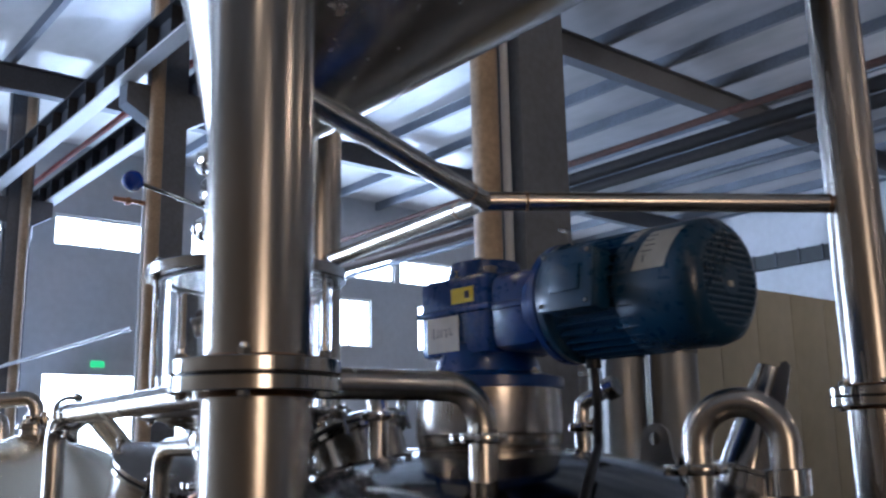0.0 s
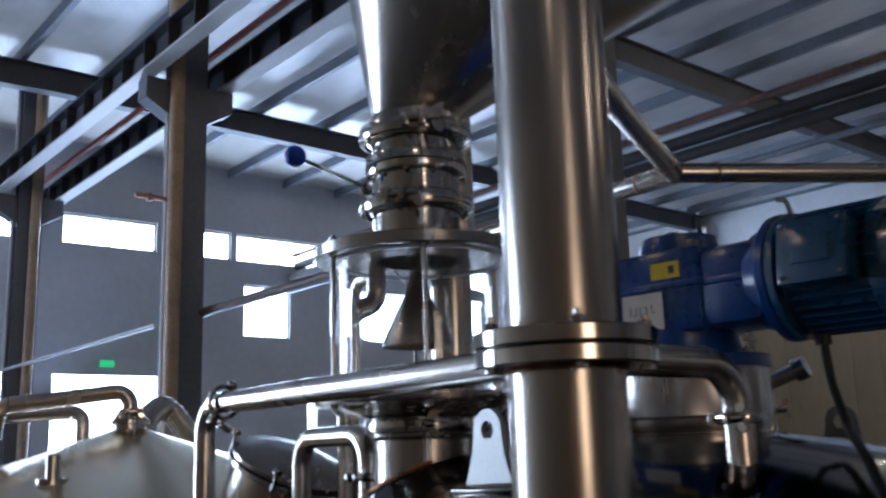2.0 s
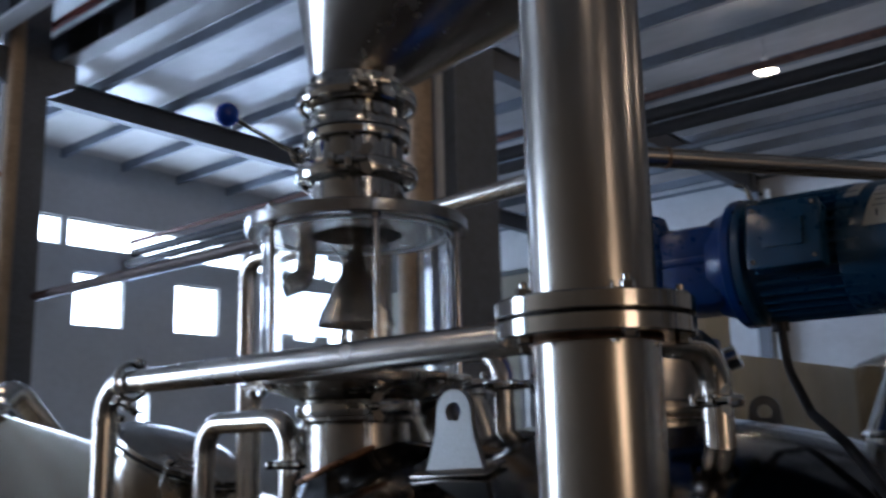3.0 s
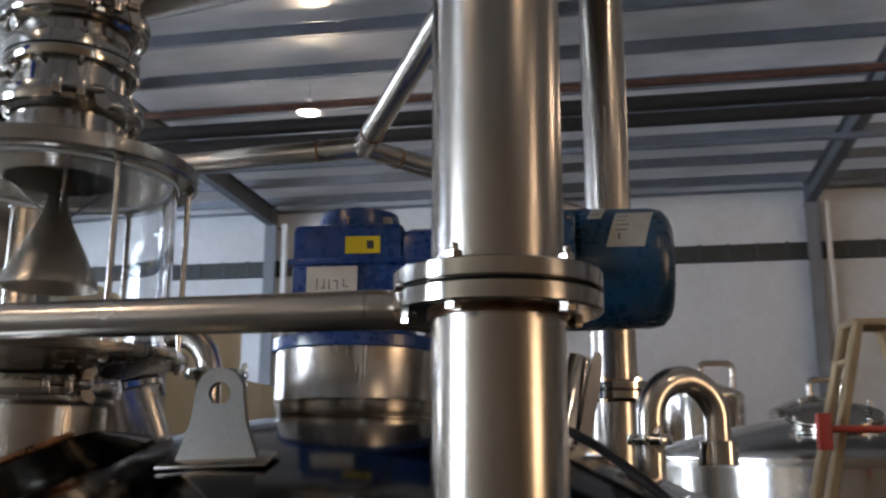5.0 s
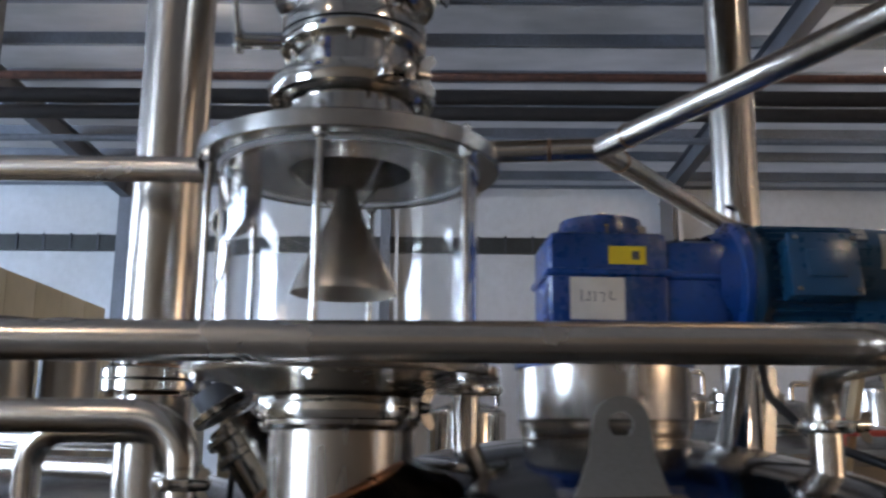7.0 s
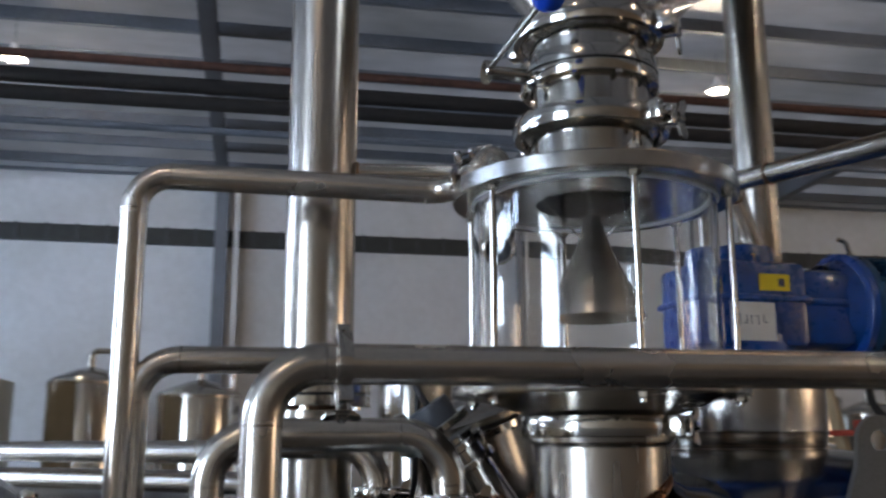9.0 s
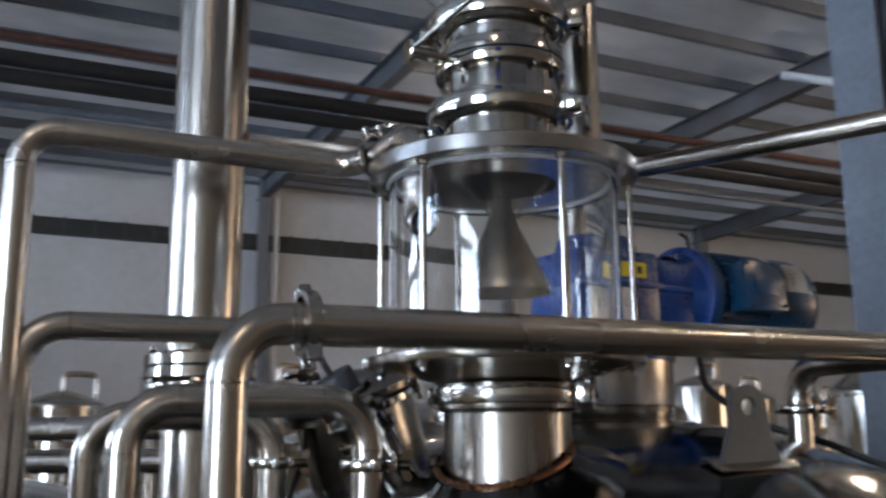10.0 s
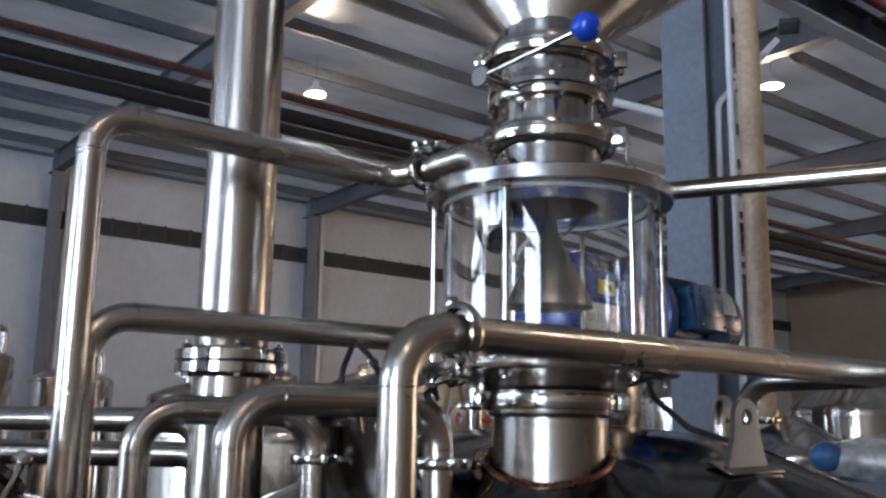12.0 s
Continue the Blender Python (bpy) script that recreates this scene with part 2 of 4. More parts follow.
def walled(name, along, fixed, lo, hi, top, holes, mat, label):
    """A wall 0.24 m thick with openings (a0, a1, z0, z1) cut through it, along u or v."""
    bm = B()
    cuts = sorted({lo, hi, *(x for h in holes for x in h[:2])})
    for a, b in zip(cuts, cuts[1:]):
        inside = sorted((h[2], h[3]) for h in holes if h[0] < (a + b) / 2 < h[1])
        z = 0.0
        for z0, z1 in inside + [(top, top)]:
            if z0 - z > 0.01:
                p = ((a, fixed - 0.12, z), (b, fixed + 0.12, z0)) if along == "u" else ((fixed - 0.12, a, z), (fixed + 0.12, b, z0))
                slab(bm, *p)
            z = z1
    bm.transform(BM)
    return solid(name, bm, mat, label, "wall", "structure", BM)


bm = B()
slab(bm, (U1 - 6, V1 - 6, -0.2), (U2 + 1, V2 + 6, 0))
bm.transform(BM)
solid("floor", bm, FLOOR, "grey worn concrete factory floor", "floor", "structure", BM)

UPPER = [(4.6, 6.15), (6.62, 8.83), (9.9, 10.76), (10.9, 16.08), (16.28, 18.6), (18.8, 21.4), (-13.0, -9.4), (-9.0, -5.4)]
LOWER = [(11.12, 12.45), (13.91, 15.27), (16.9, 18.2), (18.92, 20.25), (21.0, 22.3)]
UZ0, UZ1, LZ0, LZ1 = 6.53, 7.25, 4.64, 5.97
holes = [(a, b, UZ0, UZ1) for a, b in UPPER] + [(a, b, LZ0, LZ1) for a, b in LOWER]
DOORS = [(6.58, 9.93, 0.0, 3.62), (5.3, 6.12, 0.0, 3.64), (12.97, 13.25, 0.9, 3.11), (-12.5, -6.0, 0.0, 6.3)]
walled("wall_north", "u", V2, U1, U2, 9.2, holes + DOORS, WALL, "blue-grey painted hall wall with two window rows")
walled("wall_east", "v", U2, V1, V2, 9.0, [], WALL, "pale grey panelled hall side wall")
walled("wall_south", "u", V1, U1, U2, 9.2, [(-15.2, -5.6, 0.0, 7.4)], TAN, "hall wall with an open gate, tan added to warm reflections")
walled("wall_west", "v", U1, V1, V2, 9.0, [], TAN, "unseen hall wall, tan added to warm reflections")

bm = B()
slab(bm, (U1 - 2, V2 + 3, -1), (U2 + 3, V2 + 3.1, 12))
bm.transform(BM)
solid("backdrop", bm, GLOW, "bright overcast daylight outside the hall", "backdrop", "structure", BM)
bm = B()
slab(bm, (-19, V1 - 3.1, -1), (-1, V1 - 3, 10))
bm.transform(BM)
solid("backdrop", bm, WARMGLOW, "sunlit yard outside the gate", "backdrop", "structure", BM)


def window_unit(a, b, z0, z1, bars):
    t = thing("window_1", BM @ Matrix.Translation(((a + b) / 2, V2, z0)), "white-framed bright hall window", "window", "hall windows", "structure")
    bm = B()
    for p in (((a, z0), (a + 0.05, z1)), ((b - 0.05, z0), (b, z1)), ((a + 0.05, z0), (b - 0.05, z0 + 0.05)), ((a + 0.05, z1 - 0.06), (b - 0.05, z1))):
        slab(bm, (p[0][0], V2 - 0.06, p[0][1]), (p[1][0], V2 + 0.04, p[1][1]))
    for i in range(1, bars):
        x = a + (b - a) * i / bars
        slab(bm, (x - 0.02, V2 - 0.05, z0 + 0.05), (x + 0.02, V2 + 0.03, z1 - 0.06))
    bm.transform(BM)
    part("window_frame", bm, WHITE, t)


for a, b in UPPER:
    window_unit(a, b, UZ0, UZ1, max(1, round((b - a) / 1.3)))
for a, b in LOWER:
    window_unit(a, b, LZ0, LZ1, 2)

# east wall: dark cable tray band, posts and panel seams
bm = B()
slab(bm, (U2 - 0.28, V1, 6.62), (U2 - 0.13, V2 - 0.2, 7.03))
bm.transform(BM)
tray = solid("trim", bm, BAND, "dark cable tray along the hall wall", "tray", "structure", BM)
bm = B()
for i in range(82):
    v = V1 + 0.3 + i * 0.70
    slab(bm, (U2 - 0.31, v, 6.60), (U2 - 0.285, v + 0.06, 7.06))
bm.transform(BM)
solid("trim", bm, BEAM, "dark tray ribs along the hall wall", "tray", "structure", BM)
WALL_V = (17.5, 10.5, 3.6, -3.35, -10.6, -17.8, -25.0, -32.2)
for v in WALL_V:
    t = thing("steel_column", BM @ Matrix.Translation((U2 - 0.35, v, 0)), "grey painted steel wall column", "column", "wall columns")
    bm = B()
    slab(bm, (U2 - 0.58, v - 0.16, 0), (U2 - 0.56, v + 0.16, 8.5))
    slab(bm, (U2 - 0.56, v - 0.01, 0), (U2 - 0.13, v + 0.01, 8.5))
    bm.transform(BM)
    part("shaft", bm, COLUMN, t)
    bm = B()
    slab(bm, (U2 - 0.50, v - 0.42, 0.2), (U2 - 0.38, v - 0.30, 8.0))
    bm.transform(BM)
    part("downpipe", bm, WHITE, t, "white plastic downpipe")
bm = B()
for z in (8.38,):
    slab(bm, (U2 - 0.2, V1, z), (U2 - 0.13, V2 - 0.2, z + 0.08))
bm.transform(BM)
solid("trim", bm, COLUMN, "grey wall rails between columns", "rail", "structure", BM)

# roof: two gabled bays of ribbed sheet, purlins along v, rafters along u
BAYS = [(U1, CREST, U2)]


def roof_z(u):
    for a, m, b in BAYS:
        if a <= u <= b:
            k = (u - a) / (m - a) if u < m else (b - u) / (b - m)
            return EAVE + (RIDGE - EAVE) * k
    return EAVE


bm = B()
for a, m, b in BAYS:
    for x0, x1 in ((a, m), (m, b)):
        q = [bm.verts.new((x, y, roof_z(x) + 0.215)) for x, y in ((x0, V1), (x1, V1), (x1, V2), (x0, V2))]
        bm.faces.new(q)
bmesh.ops.solidify(bm, geom=list(bm.faces), thickness=0.02)
bm.transform(BM)
solid("ceiling", bm, ROOF, "silvery foil-faced roof sheeting of the hall", "ceiling", "structure", BM)
for a, m, b in BAYS:
    for x0, x1, n in ((a, m, 15), (m, b, 12)):
        for i in range(n):
            u = x0 + (x1 - x0) * (i + 0.5) / n
            bm = B()
            z = roof_z(u) + 0.2
            slab(bm, (u - 0.012, V1, z - 0.22), (u + 0.012, V2, z))
            slab(bm, (u + 0.012, V1, z - 0.22), (u + 0.09, V2, z - 0.20))
            bm.transform(BM)
            solid("purlin", bm, COLUMN, "grey galvanised roof purlin", "purlin", "structure", BM)
for v in WALL_V:
    for a, m, b in BAYS:
        for x0, x1 in ((a, m), (m, b)):
            bm = B()
            p, q = V(x0, v, roof_z(x0) - 0.26), V(x1, v, roof_z(x1) - 0.26)
            d = (q - p).normalized()
            M = basis(d, (0, 1, 0), d.cross(V(0, 1, 0)), (p + q) / 2)
            L = (q - p).length
            box(bm, (L, 0.014, 0.46), M)
            box(bm, (L, 0.24, 0.018), M @ Matrix.Translation((0, 0, 0.23)))
            box(bm, (L, 0.24, 0.018), M @ Matrix.Translation((0, 0, -0.23)))
            bm.transform(BM)
            solid("rafter", bm, RAFTER, "dark painted steel roof rafter", "rafter", "structure", BM)


# hall columns with crane corbels
def hall_column(u, v, du=-0.34, dv=-0.06):
    t = thing("steel_column", BM @ Matrix.Translation((u, v, 0)), "grey painted steel hall column with crane bracket", "column", "hall columns")
    top = roof_z(u) + 0.15
    bm = B()
    slab(bm, (u - 0.016, v - 0.155, 0), (u + 0.016, v + 0.155, top))
    for s in (-1, 1):
        slab(bm, (u - 0.22, v + s * 0.155, 0), (u + 0.22, v + s * 0.18, top))
    bm.transform(BM)
    part("shaft", bm, COLUMN, t)
    for s in (-1, 1):
        bm = B()
        prism(bm, [(0, 0), (0.56, 0.33), (0.56, 0.62), (0, 0.62)], 0.28, BM @ basis((s, 0, 0), (0, 0, 1), (0, -s, 0), (u + s * 0.05, v, 6.03)))
        part("bracket", bm, COLUMN, t)
    bm = B()
    sweep(bm, [uv(u + du, v + dv, 0.1), uv(u + du, v + dv, top)], 0.095, 0, 16)
    part("downpipe", bm, BEIGE, t, "beige painted downpipe")
    bm = B()
    sweep(bm, [uv(u - 0.28, v - 0.08, 0.1), uv(u - 0.28, v - 0.08, top)], 0.03, 0, 10)
    part("conduit", bm, WHITE, t, "thin pale conduit")


for u, v, du, dv in ((4.87, 4.85, -0.40, 0), (5.12, 12.1, -0.24, -0.27), (5.05, 19.0, 0.07, -0.28), (4.82, -3.14, -0.45, -0.1), (5.05, -10.4, -0.4, 0), (5.05, -17.9, -0.4, 0)):
    hall_column(u, v, du, dv)
for s in (-1, 1):
    u = 5.08 + s * 0.56
    t = thing("crane_beam", BM @ Matrix.Translation((u, 3, 6.67)), "dark steel crane runway beam with a pale lower flange", "beam", "crane beams")
    bm = B()
    slab(bm, (u - 0.012, V1 + 0.2, 6.695), (u + 0.012, V2 - 0.2, 7.02))
    slab(bm, (u - 0.15, V1 + 0.2, 7.02), (u + 0.15, V2 - 0.2, 7.04))
    for i in range(75):
        v = V1 + 0.5 + 0.75 * i
        slab(bm, (u - 0.14, v, 6.695), (u + 0.14, v + 0.016, 7.02))
    bm.transform(BM)
    part("web", bm, BEAM, t)
    bm = B()
    slab(bm, (u - 0.11, V1 + 0.2, 6.66), (u + 0.11, V2 - 0.2, 6.692))
    bm.transform(BM)
    part("flange", bm, WHITE, t)
    bm = B()
    slab(bm, (u - s * 0.2 - 0.035, V1 + 0.2, 7.12), (u - s * 0.2 + 0.035, V2 - 0.2, 7.19))
    bm.transform(BM)
    part("rail", bm, REDPAINT, t, "red conductor rail")

# service pipes under the roof, along v
for name, u, z, r, mat, label in (("rusty_pipe", 12.5, 6.82, 0.06, RUST, "rusty brown steel service pipe"), ("insulated_pipe", 12.6, 6.56, 0.11, BLACKPIPE, "black insulated service pipe"),
                                  ("insulated_pipe", 12.45, 6.26, 0.10, BLACKPIPE, "black insulated service pipe"), ("grey_pipe", 12.5, 5.90, 0.05, COLUMN, "grey painted steel service pipe")):
    bm = B()
    sweep(bm, [uv(u, V1 + 0.2, z), uv(u, 0, z), uv(u, V2 - 0.2, z)], r, 0, 12)
    solid(name, bm, mat, label, "pipe", at=BM @ Matrix.Translation((u, 0, z)), group="roof pipes")


def pendant(u, v, z):
    t = thing("pendant_lamp", uv(u, v, z), "white high-bay pendant lamp, lit", "lamp", "high-bay lamps")
    p = uv(u, v, z)
    bm = B()
    lathe(bm, [(0.045, 0.26), (0.06, 0.17), (0.19, 0.035), (0.20, 0), (0.185, 0.0), (0.05, 0.15)], p, seg=24, closed=True)
    part("shade", bm, WHITE, t)
    bm = B()
    lathe(bm, [(0, 0.02), (0.178, 0.02), (0.178, 0.01), (0, -0.03)], p, seg=24)
    part("diffuser", bm, LAMPGLOW, t, "glowing diffuser")
    bm = B()
    rod(bm, p + V(0, 0, 0.25), p + V(0, 0, max(0.4, roof_z(u) - z)), 0.004, 6)
    part("cord", bm, BLACK, t)
    bulb = lamp("pendant_bulb", "POINT", Matrix.Translation(p - V(0, 0, 0.17)), 170, (1.0, 0.80, 0.55))
    bulb.data.shadow_soft_size = 0.14


# ================= mash tank =================
T = V(0.033, 2.41, 0)
DA = V(0.731, -0.682, 0)
DN = V(-0.682, -0.731, 0)


def dome_z(p):
    return 1.785 - 0.345 * ((p[0] - T.x) ** 2 + (p[1] - T.y) ** 2)


tank = thing("mash_tank", T, "stainless steel mash tank with polished domed top", "tank")
bm = B()
prof = [(0, 1.785)] + [(r, 1.785 - 0.345 * r * r) for r in [0.05 * i for i in range(1, 20)]] + [(0.985, 1.42), (1.005, 1.38), (1.01, 1.33), (1.01, 0.25), (0.9, 0.15), (0, 0.12)]
lathe(bm, prof, T, seg=96)
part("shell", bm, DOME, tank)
bm = B()
sleeve(bm, 0.985, 1.018, 1.30, 1.345, T, seg=96)
part("seam_band", bm, STEEL, tank)
for i in range(4):
    a = radians(45 + 90 * i)
    bm = B()
    p = T + V(0.85 * math.cos(a), 0.85 * math.sin(a), 0)
    disc(bm, 0.06, 0, 0.24, p)
    part("leg", bm, STEEL, tank)
bm = B()
lathe(bm, [(0.146, 1.74), (0.146, 1.755), (0.156, 1.782), (0.161, 1.80), (0.161, 1.805), (0.1625, 1.808), (0.161, 1.811), (0.161, 1.903), (0.0, 1.903)], T, seg=64)
part("agitator_neck", bm, STEEL, tank, "brushed stainless neck below the gearbox")
bm = B()
sweep(bm, [T + V(0.163 * math.cos(a), 0.163 * math.sin(a), 1.772) for a in (radians(5 * i) for i in range(73))], 0.004, 0, 8)
part("weld", bm, WELD, tank, "brown heat-tinted weld")


def lug(at, face):
    """A lifting eye plate with a hole, on a pad; face: the direction of the plate's normal."""
    at, n = V(*at), V(*face).normalized()
    x = V(-n.y, n.x, 0)
    zb = dome_z(at) - 0.002
    M = basis(x, (0, 0, 1), x.cross(V(0, 0, 1)), (at.x, at.y, zb))
    bm = B()
    out = [(-0.066, 0), (-0.057, 0.022), (-0.043, 0.06), (-0.038, 0.095)]
    arc = [(0.038 * math.cos(a), 0.100 + 0.038 * math.sin(a)) for a in (radians(180 - 15 * i) for i in range(13))]
    ring = out + arc + [(-x0, y0) for x0, y0 in reversed(out)]
    ang = [math.atan2(y - 0.100, x0) for x0, y in ring]
    loops = []
    for d in (-0.006, 0.006):
        loops.append(([bm.verts.new(M @ V(x0, y0, d)) for x0, y0 in ring], [bm.verts.new(M @ V(0.017 * math.cos(a), 0.100 + 0.017 * math.sin(a), d)) for a in ang]))
    n0 = len(ring)
    (o0, h0), (o1, h1) = loops
    for i in range(n0):
        j = (i + 1) % n0
        bm.faces.new((o0[i], h0[i], h0[j], o0[j]))
        bm.faces.new((o1[i], o1[j], h1[j], h1[i]))
        bm.faces.new((o0[i], o0[j], o1[j], o1[i]))
        bm.faces.new((h0[i], h1[i], h1[j], h0[j]))
    eye = part("lifting_lug", bm, MATT, tank, "matt grey lifting eye plate")
    bm = B()
    slope = V(at.x - T.x, at.y - T.y, 0)
    r = slope.length
    nrm = V(0.75 * slope.x, 0.75 * slope.y, 1).normalized()
    t1 = x - nrm * x.dot(nrm)
    box(bm, (0.17, 0.06, 0.006), basis(t1, nrm.cross(t1), nrm, (at.x, at.y, dome_z(at) + 0.004)), 0.002)
    part("pad", bm, STEEL, eye)
    bm = B()
    sweep(bm, [M @ V(-0.06, 0.0, 0.008), M @ V(0.06, 0.0, 0.008)], 0.004, 0, 6)
    sweep(bm, [M @ V(-0.06, 0.0, -0.008), M @ V(0.06, 0.0, -0.008)], 0.004, 0, 6)
    part("weld", bm, PIPE, eye)


lug((-0.381, 2.097), (-0.74, -0.67, 0))
lug((0.433, 2.72), (0.55, 0.83, 0))


# ---- clamps and fittings ----
def wing(parent, at, direction, up, size=1.0):
    """A wing nut on a hinged bolt."""
    d, w = V(*direction).normalized(), V(*up).normalized()
    at = V(*at)
    bm = B()
    rod(bm, at - d * 0.045 * size, at + d * 0.03 * size, 0.004 * size, 8)
    lathe(bm, [(0, 0.0), (0.010, 0.0), (0.008, 0.018), (0, 0.018)], at + d * 0.008 * size, d, 10)
    n = d.cross(w)
    for s in (-1, 1):
        M = basis(d, w * s, d.cross(w * s), at + d * 0.018 * size)
        prism(bm, [(-0.008 * size, 0.004), (0.010 * size, 0.006), (0.02 * size, 0.022 * size), (0.014 * size, 0.032 * size), (0.0, 0.026 * size)], 0.005 * size, M)
    return part("wing_nut", bm, POLISH, parent, "polished wing nut and bolt")


def tri_clamp(parent, at, axis, r, half=0.011, turn=(1, 0, 0), size=1.0):
    """A two-piece band clamp round a pipe, with a hinge and a wing nut on one side."""
    at, ax = V(*at), V(*axis).normalized()
    t = V(*turn)
    t = (t - ax * t.dot(ax)).normalized()
    bm = B()
    lathe(bm, [(r * 0.96, -half * 0.8), (r * 1.0, -half), (r + 0.007 * size, -half * 0.9), (r + 0.010 * size, 0), (r + 0.007 * size, half * 0.9), (r * 1.0, half), (r * 0.96, half * 0.8)], at, ax, 40)
    side = ax.cross(t)
    for s in (-1, 1):
        box(bm, (0.026 * size, 0.011 * size, half * 1.9), basis(t, side, ax, at + t * (r + 0.012 * size) + side * s * 0.014 * size), 0.002)
    box(bm, (0.018 * size, 0.024 * size, half * 1.7), basis(t, side, ax, at - t * (r + 0.010 * size)), 0.003)
    band = part("clamp", bm, POLISH, parent, "polished stainless band clamp")
    wing(band, at + t * (r + 0.018 * size) + side * 0.02 * size, side, ax, size * 0.8)
    return band


def hex_bolt(parent, at, axis, r=0.009, h=0.009, stud=0.012, name="bolt"):
    at, ax = V(*at), V(*axis).normalized()
    bm = B()
    lathe(bm, [(0, 0), (r, 0), (r, h * 0.85), (r * 0.85, h), (0, h)], at, ax, 6)
    if stud:
        disc(bm, r * 0.52, h * 0.9, h + stud, at, ax, 10)
    return part(name, bm, POLISH, parent)


# ================= hopper stand: three posts and a brace =================
POSTS = [("a", V(-0.263, 1.597, 0), 0.0765, 0.1195), ("b", V(0.915, 2.570, 0), 0.0625, 0.097), ("c", V(-0.504, 3.100, 0), 0.071, 0.107)]
NODE = V(0.036, 2.41, 2.338)
stand = thing("hopper_stand", (T.x, T.y, 1.5), "brushed stainless three-post hopper stand with star brace", "stand")
for _, p, r, R in POSTS:
    zb = dome_z(p) - 0.02
    bm = B()
    sleeve(bm, r - 0.004, r, zb, 1.857, p, seg=48)
    low = part("post", bm, STEEL, stand, "brushed stainless round post")
    bm = B()
    sleeve(bm, r - 0.004, r, 1.902, 3.45, p, seg=48)
    high = part("post", bm, STEEL, stand, "brushed stainless round post")
    for z0, z1 in ((1.856, 1.8775), (1.8805, 1.902)):
        bm = B()
        sleeve(bm, r - 0.006, R, z0, z1, p, seg=56, edge=0.002)
        fl = part("flange", bm, POLISH, low if z0 < 1.86 else high, "thick machined stainless flange")
    bm = B()
    disc(bm, R - 0.012, 1.8774, 1.8806, p, seg=40)
    part("gasket", bm, BLACK, high)
    for z, r2 in ((1.905, 0.0035), (1.853, 0.0035)):
        bm = B()
        sweep(bm, [p + V((r + 0.001) * math.cos(a), (r + 0.001) * math.sin(a), z) for a in (radians(10 * i) for i in range(37))], r2, 0, 6)
        part("weld", bm, WELD, high, "brown heat-tinted weld")
    for i in range(5):
        a = radians(72 * i + 205)
        q = p + V((R - 0.016) * math.cos(a), (R - 0.016) * math.sin(a), 0)
        hex_bolt(stand, q + V(0, 0, 1.902), (0, 0, 1), 0.0095, 0.010, 0.008)
        hex_bolt(stand, q + V(0, 0, 1.856), (0, 0, -1), 0.0095, 0.008, 0.0)
    d = (V(p.x, p.y, 0) - V(NODE.x, NODE.y, 0)).normalized()
    L = (V(p.x, p.y, 0) - V(NODE.x, NODE.y, 0)).length
    bm = B()
    rod(bm, NODE + d * 0.004, NODE + d * (L - r + 0.004), 0.0225, 24)
    br = part("brace", bm, PIPE, stand)
    for s in (0.098, L - r - 0.002):
        bm = B()
        sleeve(bm, 0.0215, 0.0245, s - 0.003, s + 0.003, NODE, d, 24)
        part("weld", bm, WELD, br, "brown heat-tinted weld")
bm = B()
bmesh.ops.create_uvsphere(bm, u_segments=24, v_segments=14, radius=0.0238, matrix=Matrix.Translation(NODE))
part("node", bm, PIPE, stand)

# ================= hopper =================
S = V(-0.540, 2.483, 0)
hopper = thing("grain_hopper", (S.x, S.y, 2.50), "stainless eccentric cone grain hopper", "hopper")
bm = B()
seg, rings = 96, []
for k in range(17):
    f = k / 16
    c, r, z = S.lerp(T, f), 0.100 + (0.78 - 0.100) * f, 2.515 + 0.70 * f
    rings.append([bm.verts.new((c.x + r * math.cos(2 * math.pi * i / seg), c.y + r * math.sin(2 * math.pi * i / seg), z)) for i in range(seg)])
rings.append([bm.verts.new((T.x + 0.78 * math.cos(2 * math.pi * i / seg), T.y + 0.78 * math.sin(2 * math.pi * i / seg), 4.0)) for i in range(seg)])
for a, b in zip(rings, rings[1:]):
    for i in range(seg):
        bm.faces.new((a[i], a[(i + 1) % seg], b[(i + 1) % seg], b[i]))
part("cone", bm, CONE, hopper)
bm = B()
sleeve(bm, 0.772, 0.795, 3.205, 3.235, T, seg=96)
part("seam_band", bm, STEEL, hopper)
bm = B()
disc(bm, 0.79, 4.0, 4.02, T, seg=64)
part("lid", bm, STEEL, hopper)
bm = B()
sleeve(bm, 0.094, 0.1025, 2.470, 2.53, S, seg=56)
part("outlet", bm, POLISH, hopper)

# ================= slide valve stack =================
valve = thing("butterfly_valve", (S.x, S.y, 2.26), "polished stainless butterfly valve with a blue ball lever", "valve")


def stack_clamp(z, r, turn):
    tri_clamp(valve, (S.x, S.y, z), (0, 0, 1), r, 0.017, turn, 1.35)


bm = B()
lathe(bm, [(0.094, 2.2055), (0.1015, 2.2055), (0.1015, 2.287), (0.112, 2.292), (0.119, 2.302), (0.119, 2.309), (0.094, 2.309)], S, seg=56, closed=True)
part("lower_ferrule", bm, POLISH, valve)
bm = B()
lathe(bm, [(0.094, 2.310), (0.119, 2.310), (0.119, 2.316), (0.112, 2.326), (0.1015, 2.331), (0.1015, 2.372), (0.116, 2.374), (0.117, 2.376), (0.117, 2.393), (0.094, 2.393)], S, seg=56, closed=True)
part("lower_body", bm, POLISH, valve)
bm = B()
lathe(bm, [(0.094, 2.397), (0.117, 2.397), (0.117, 2.418), (0.116, 2.420), (0.1015, 2.422), (0.1015, 2.452), (0.112, 2.458), (0.119, 2.468), (0.119, 2.474), (0.094, 2.474)], S, seg=56, closed=True)
part("upper_body", bm, POLISH, valve)
bm = B()
disc(bm, 0.108, 2.3925, 2.3975, S, seg=48)
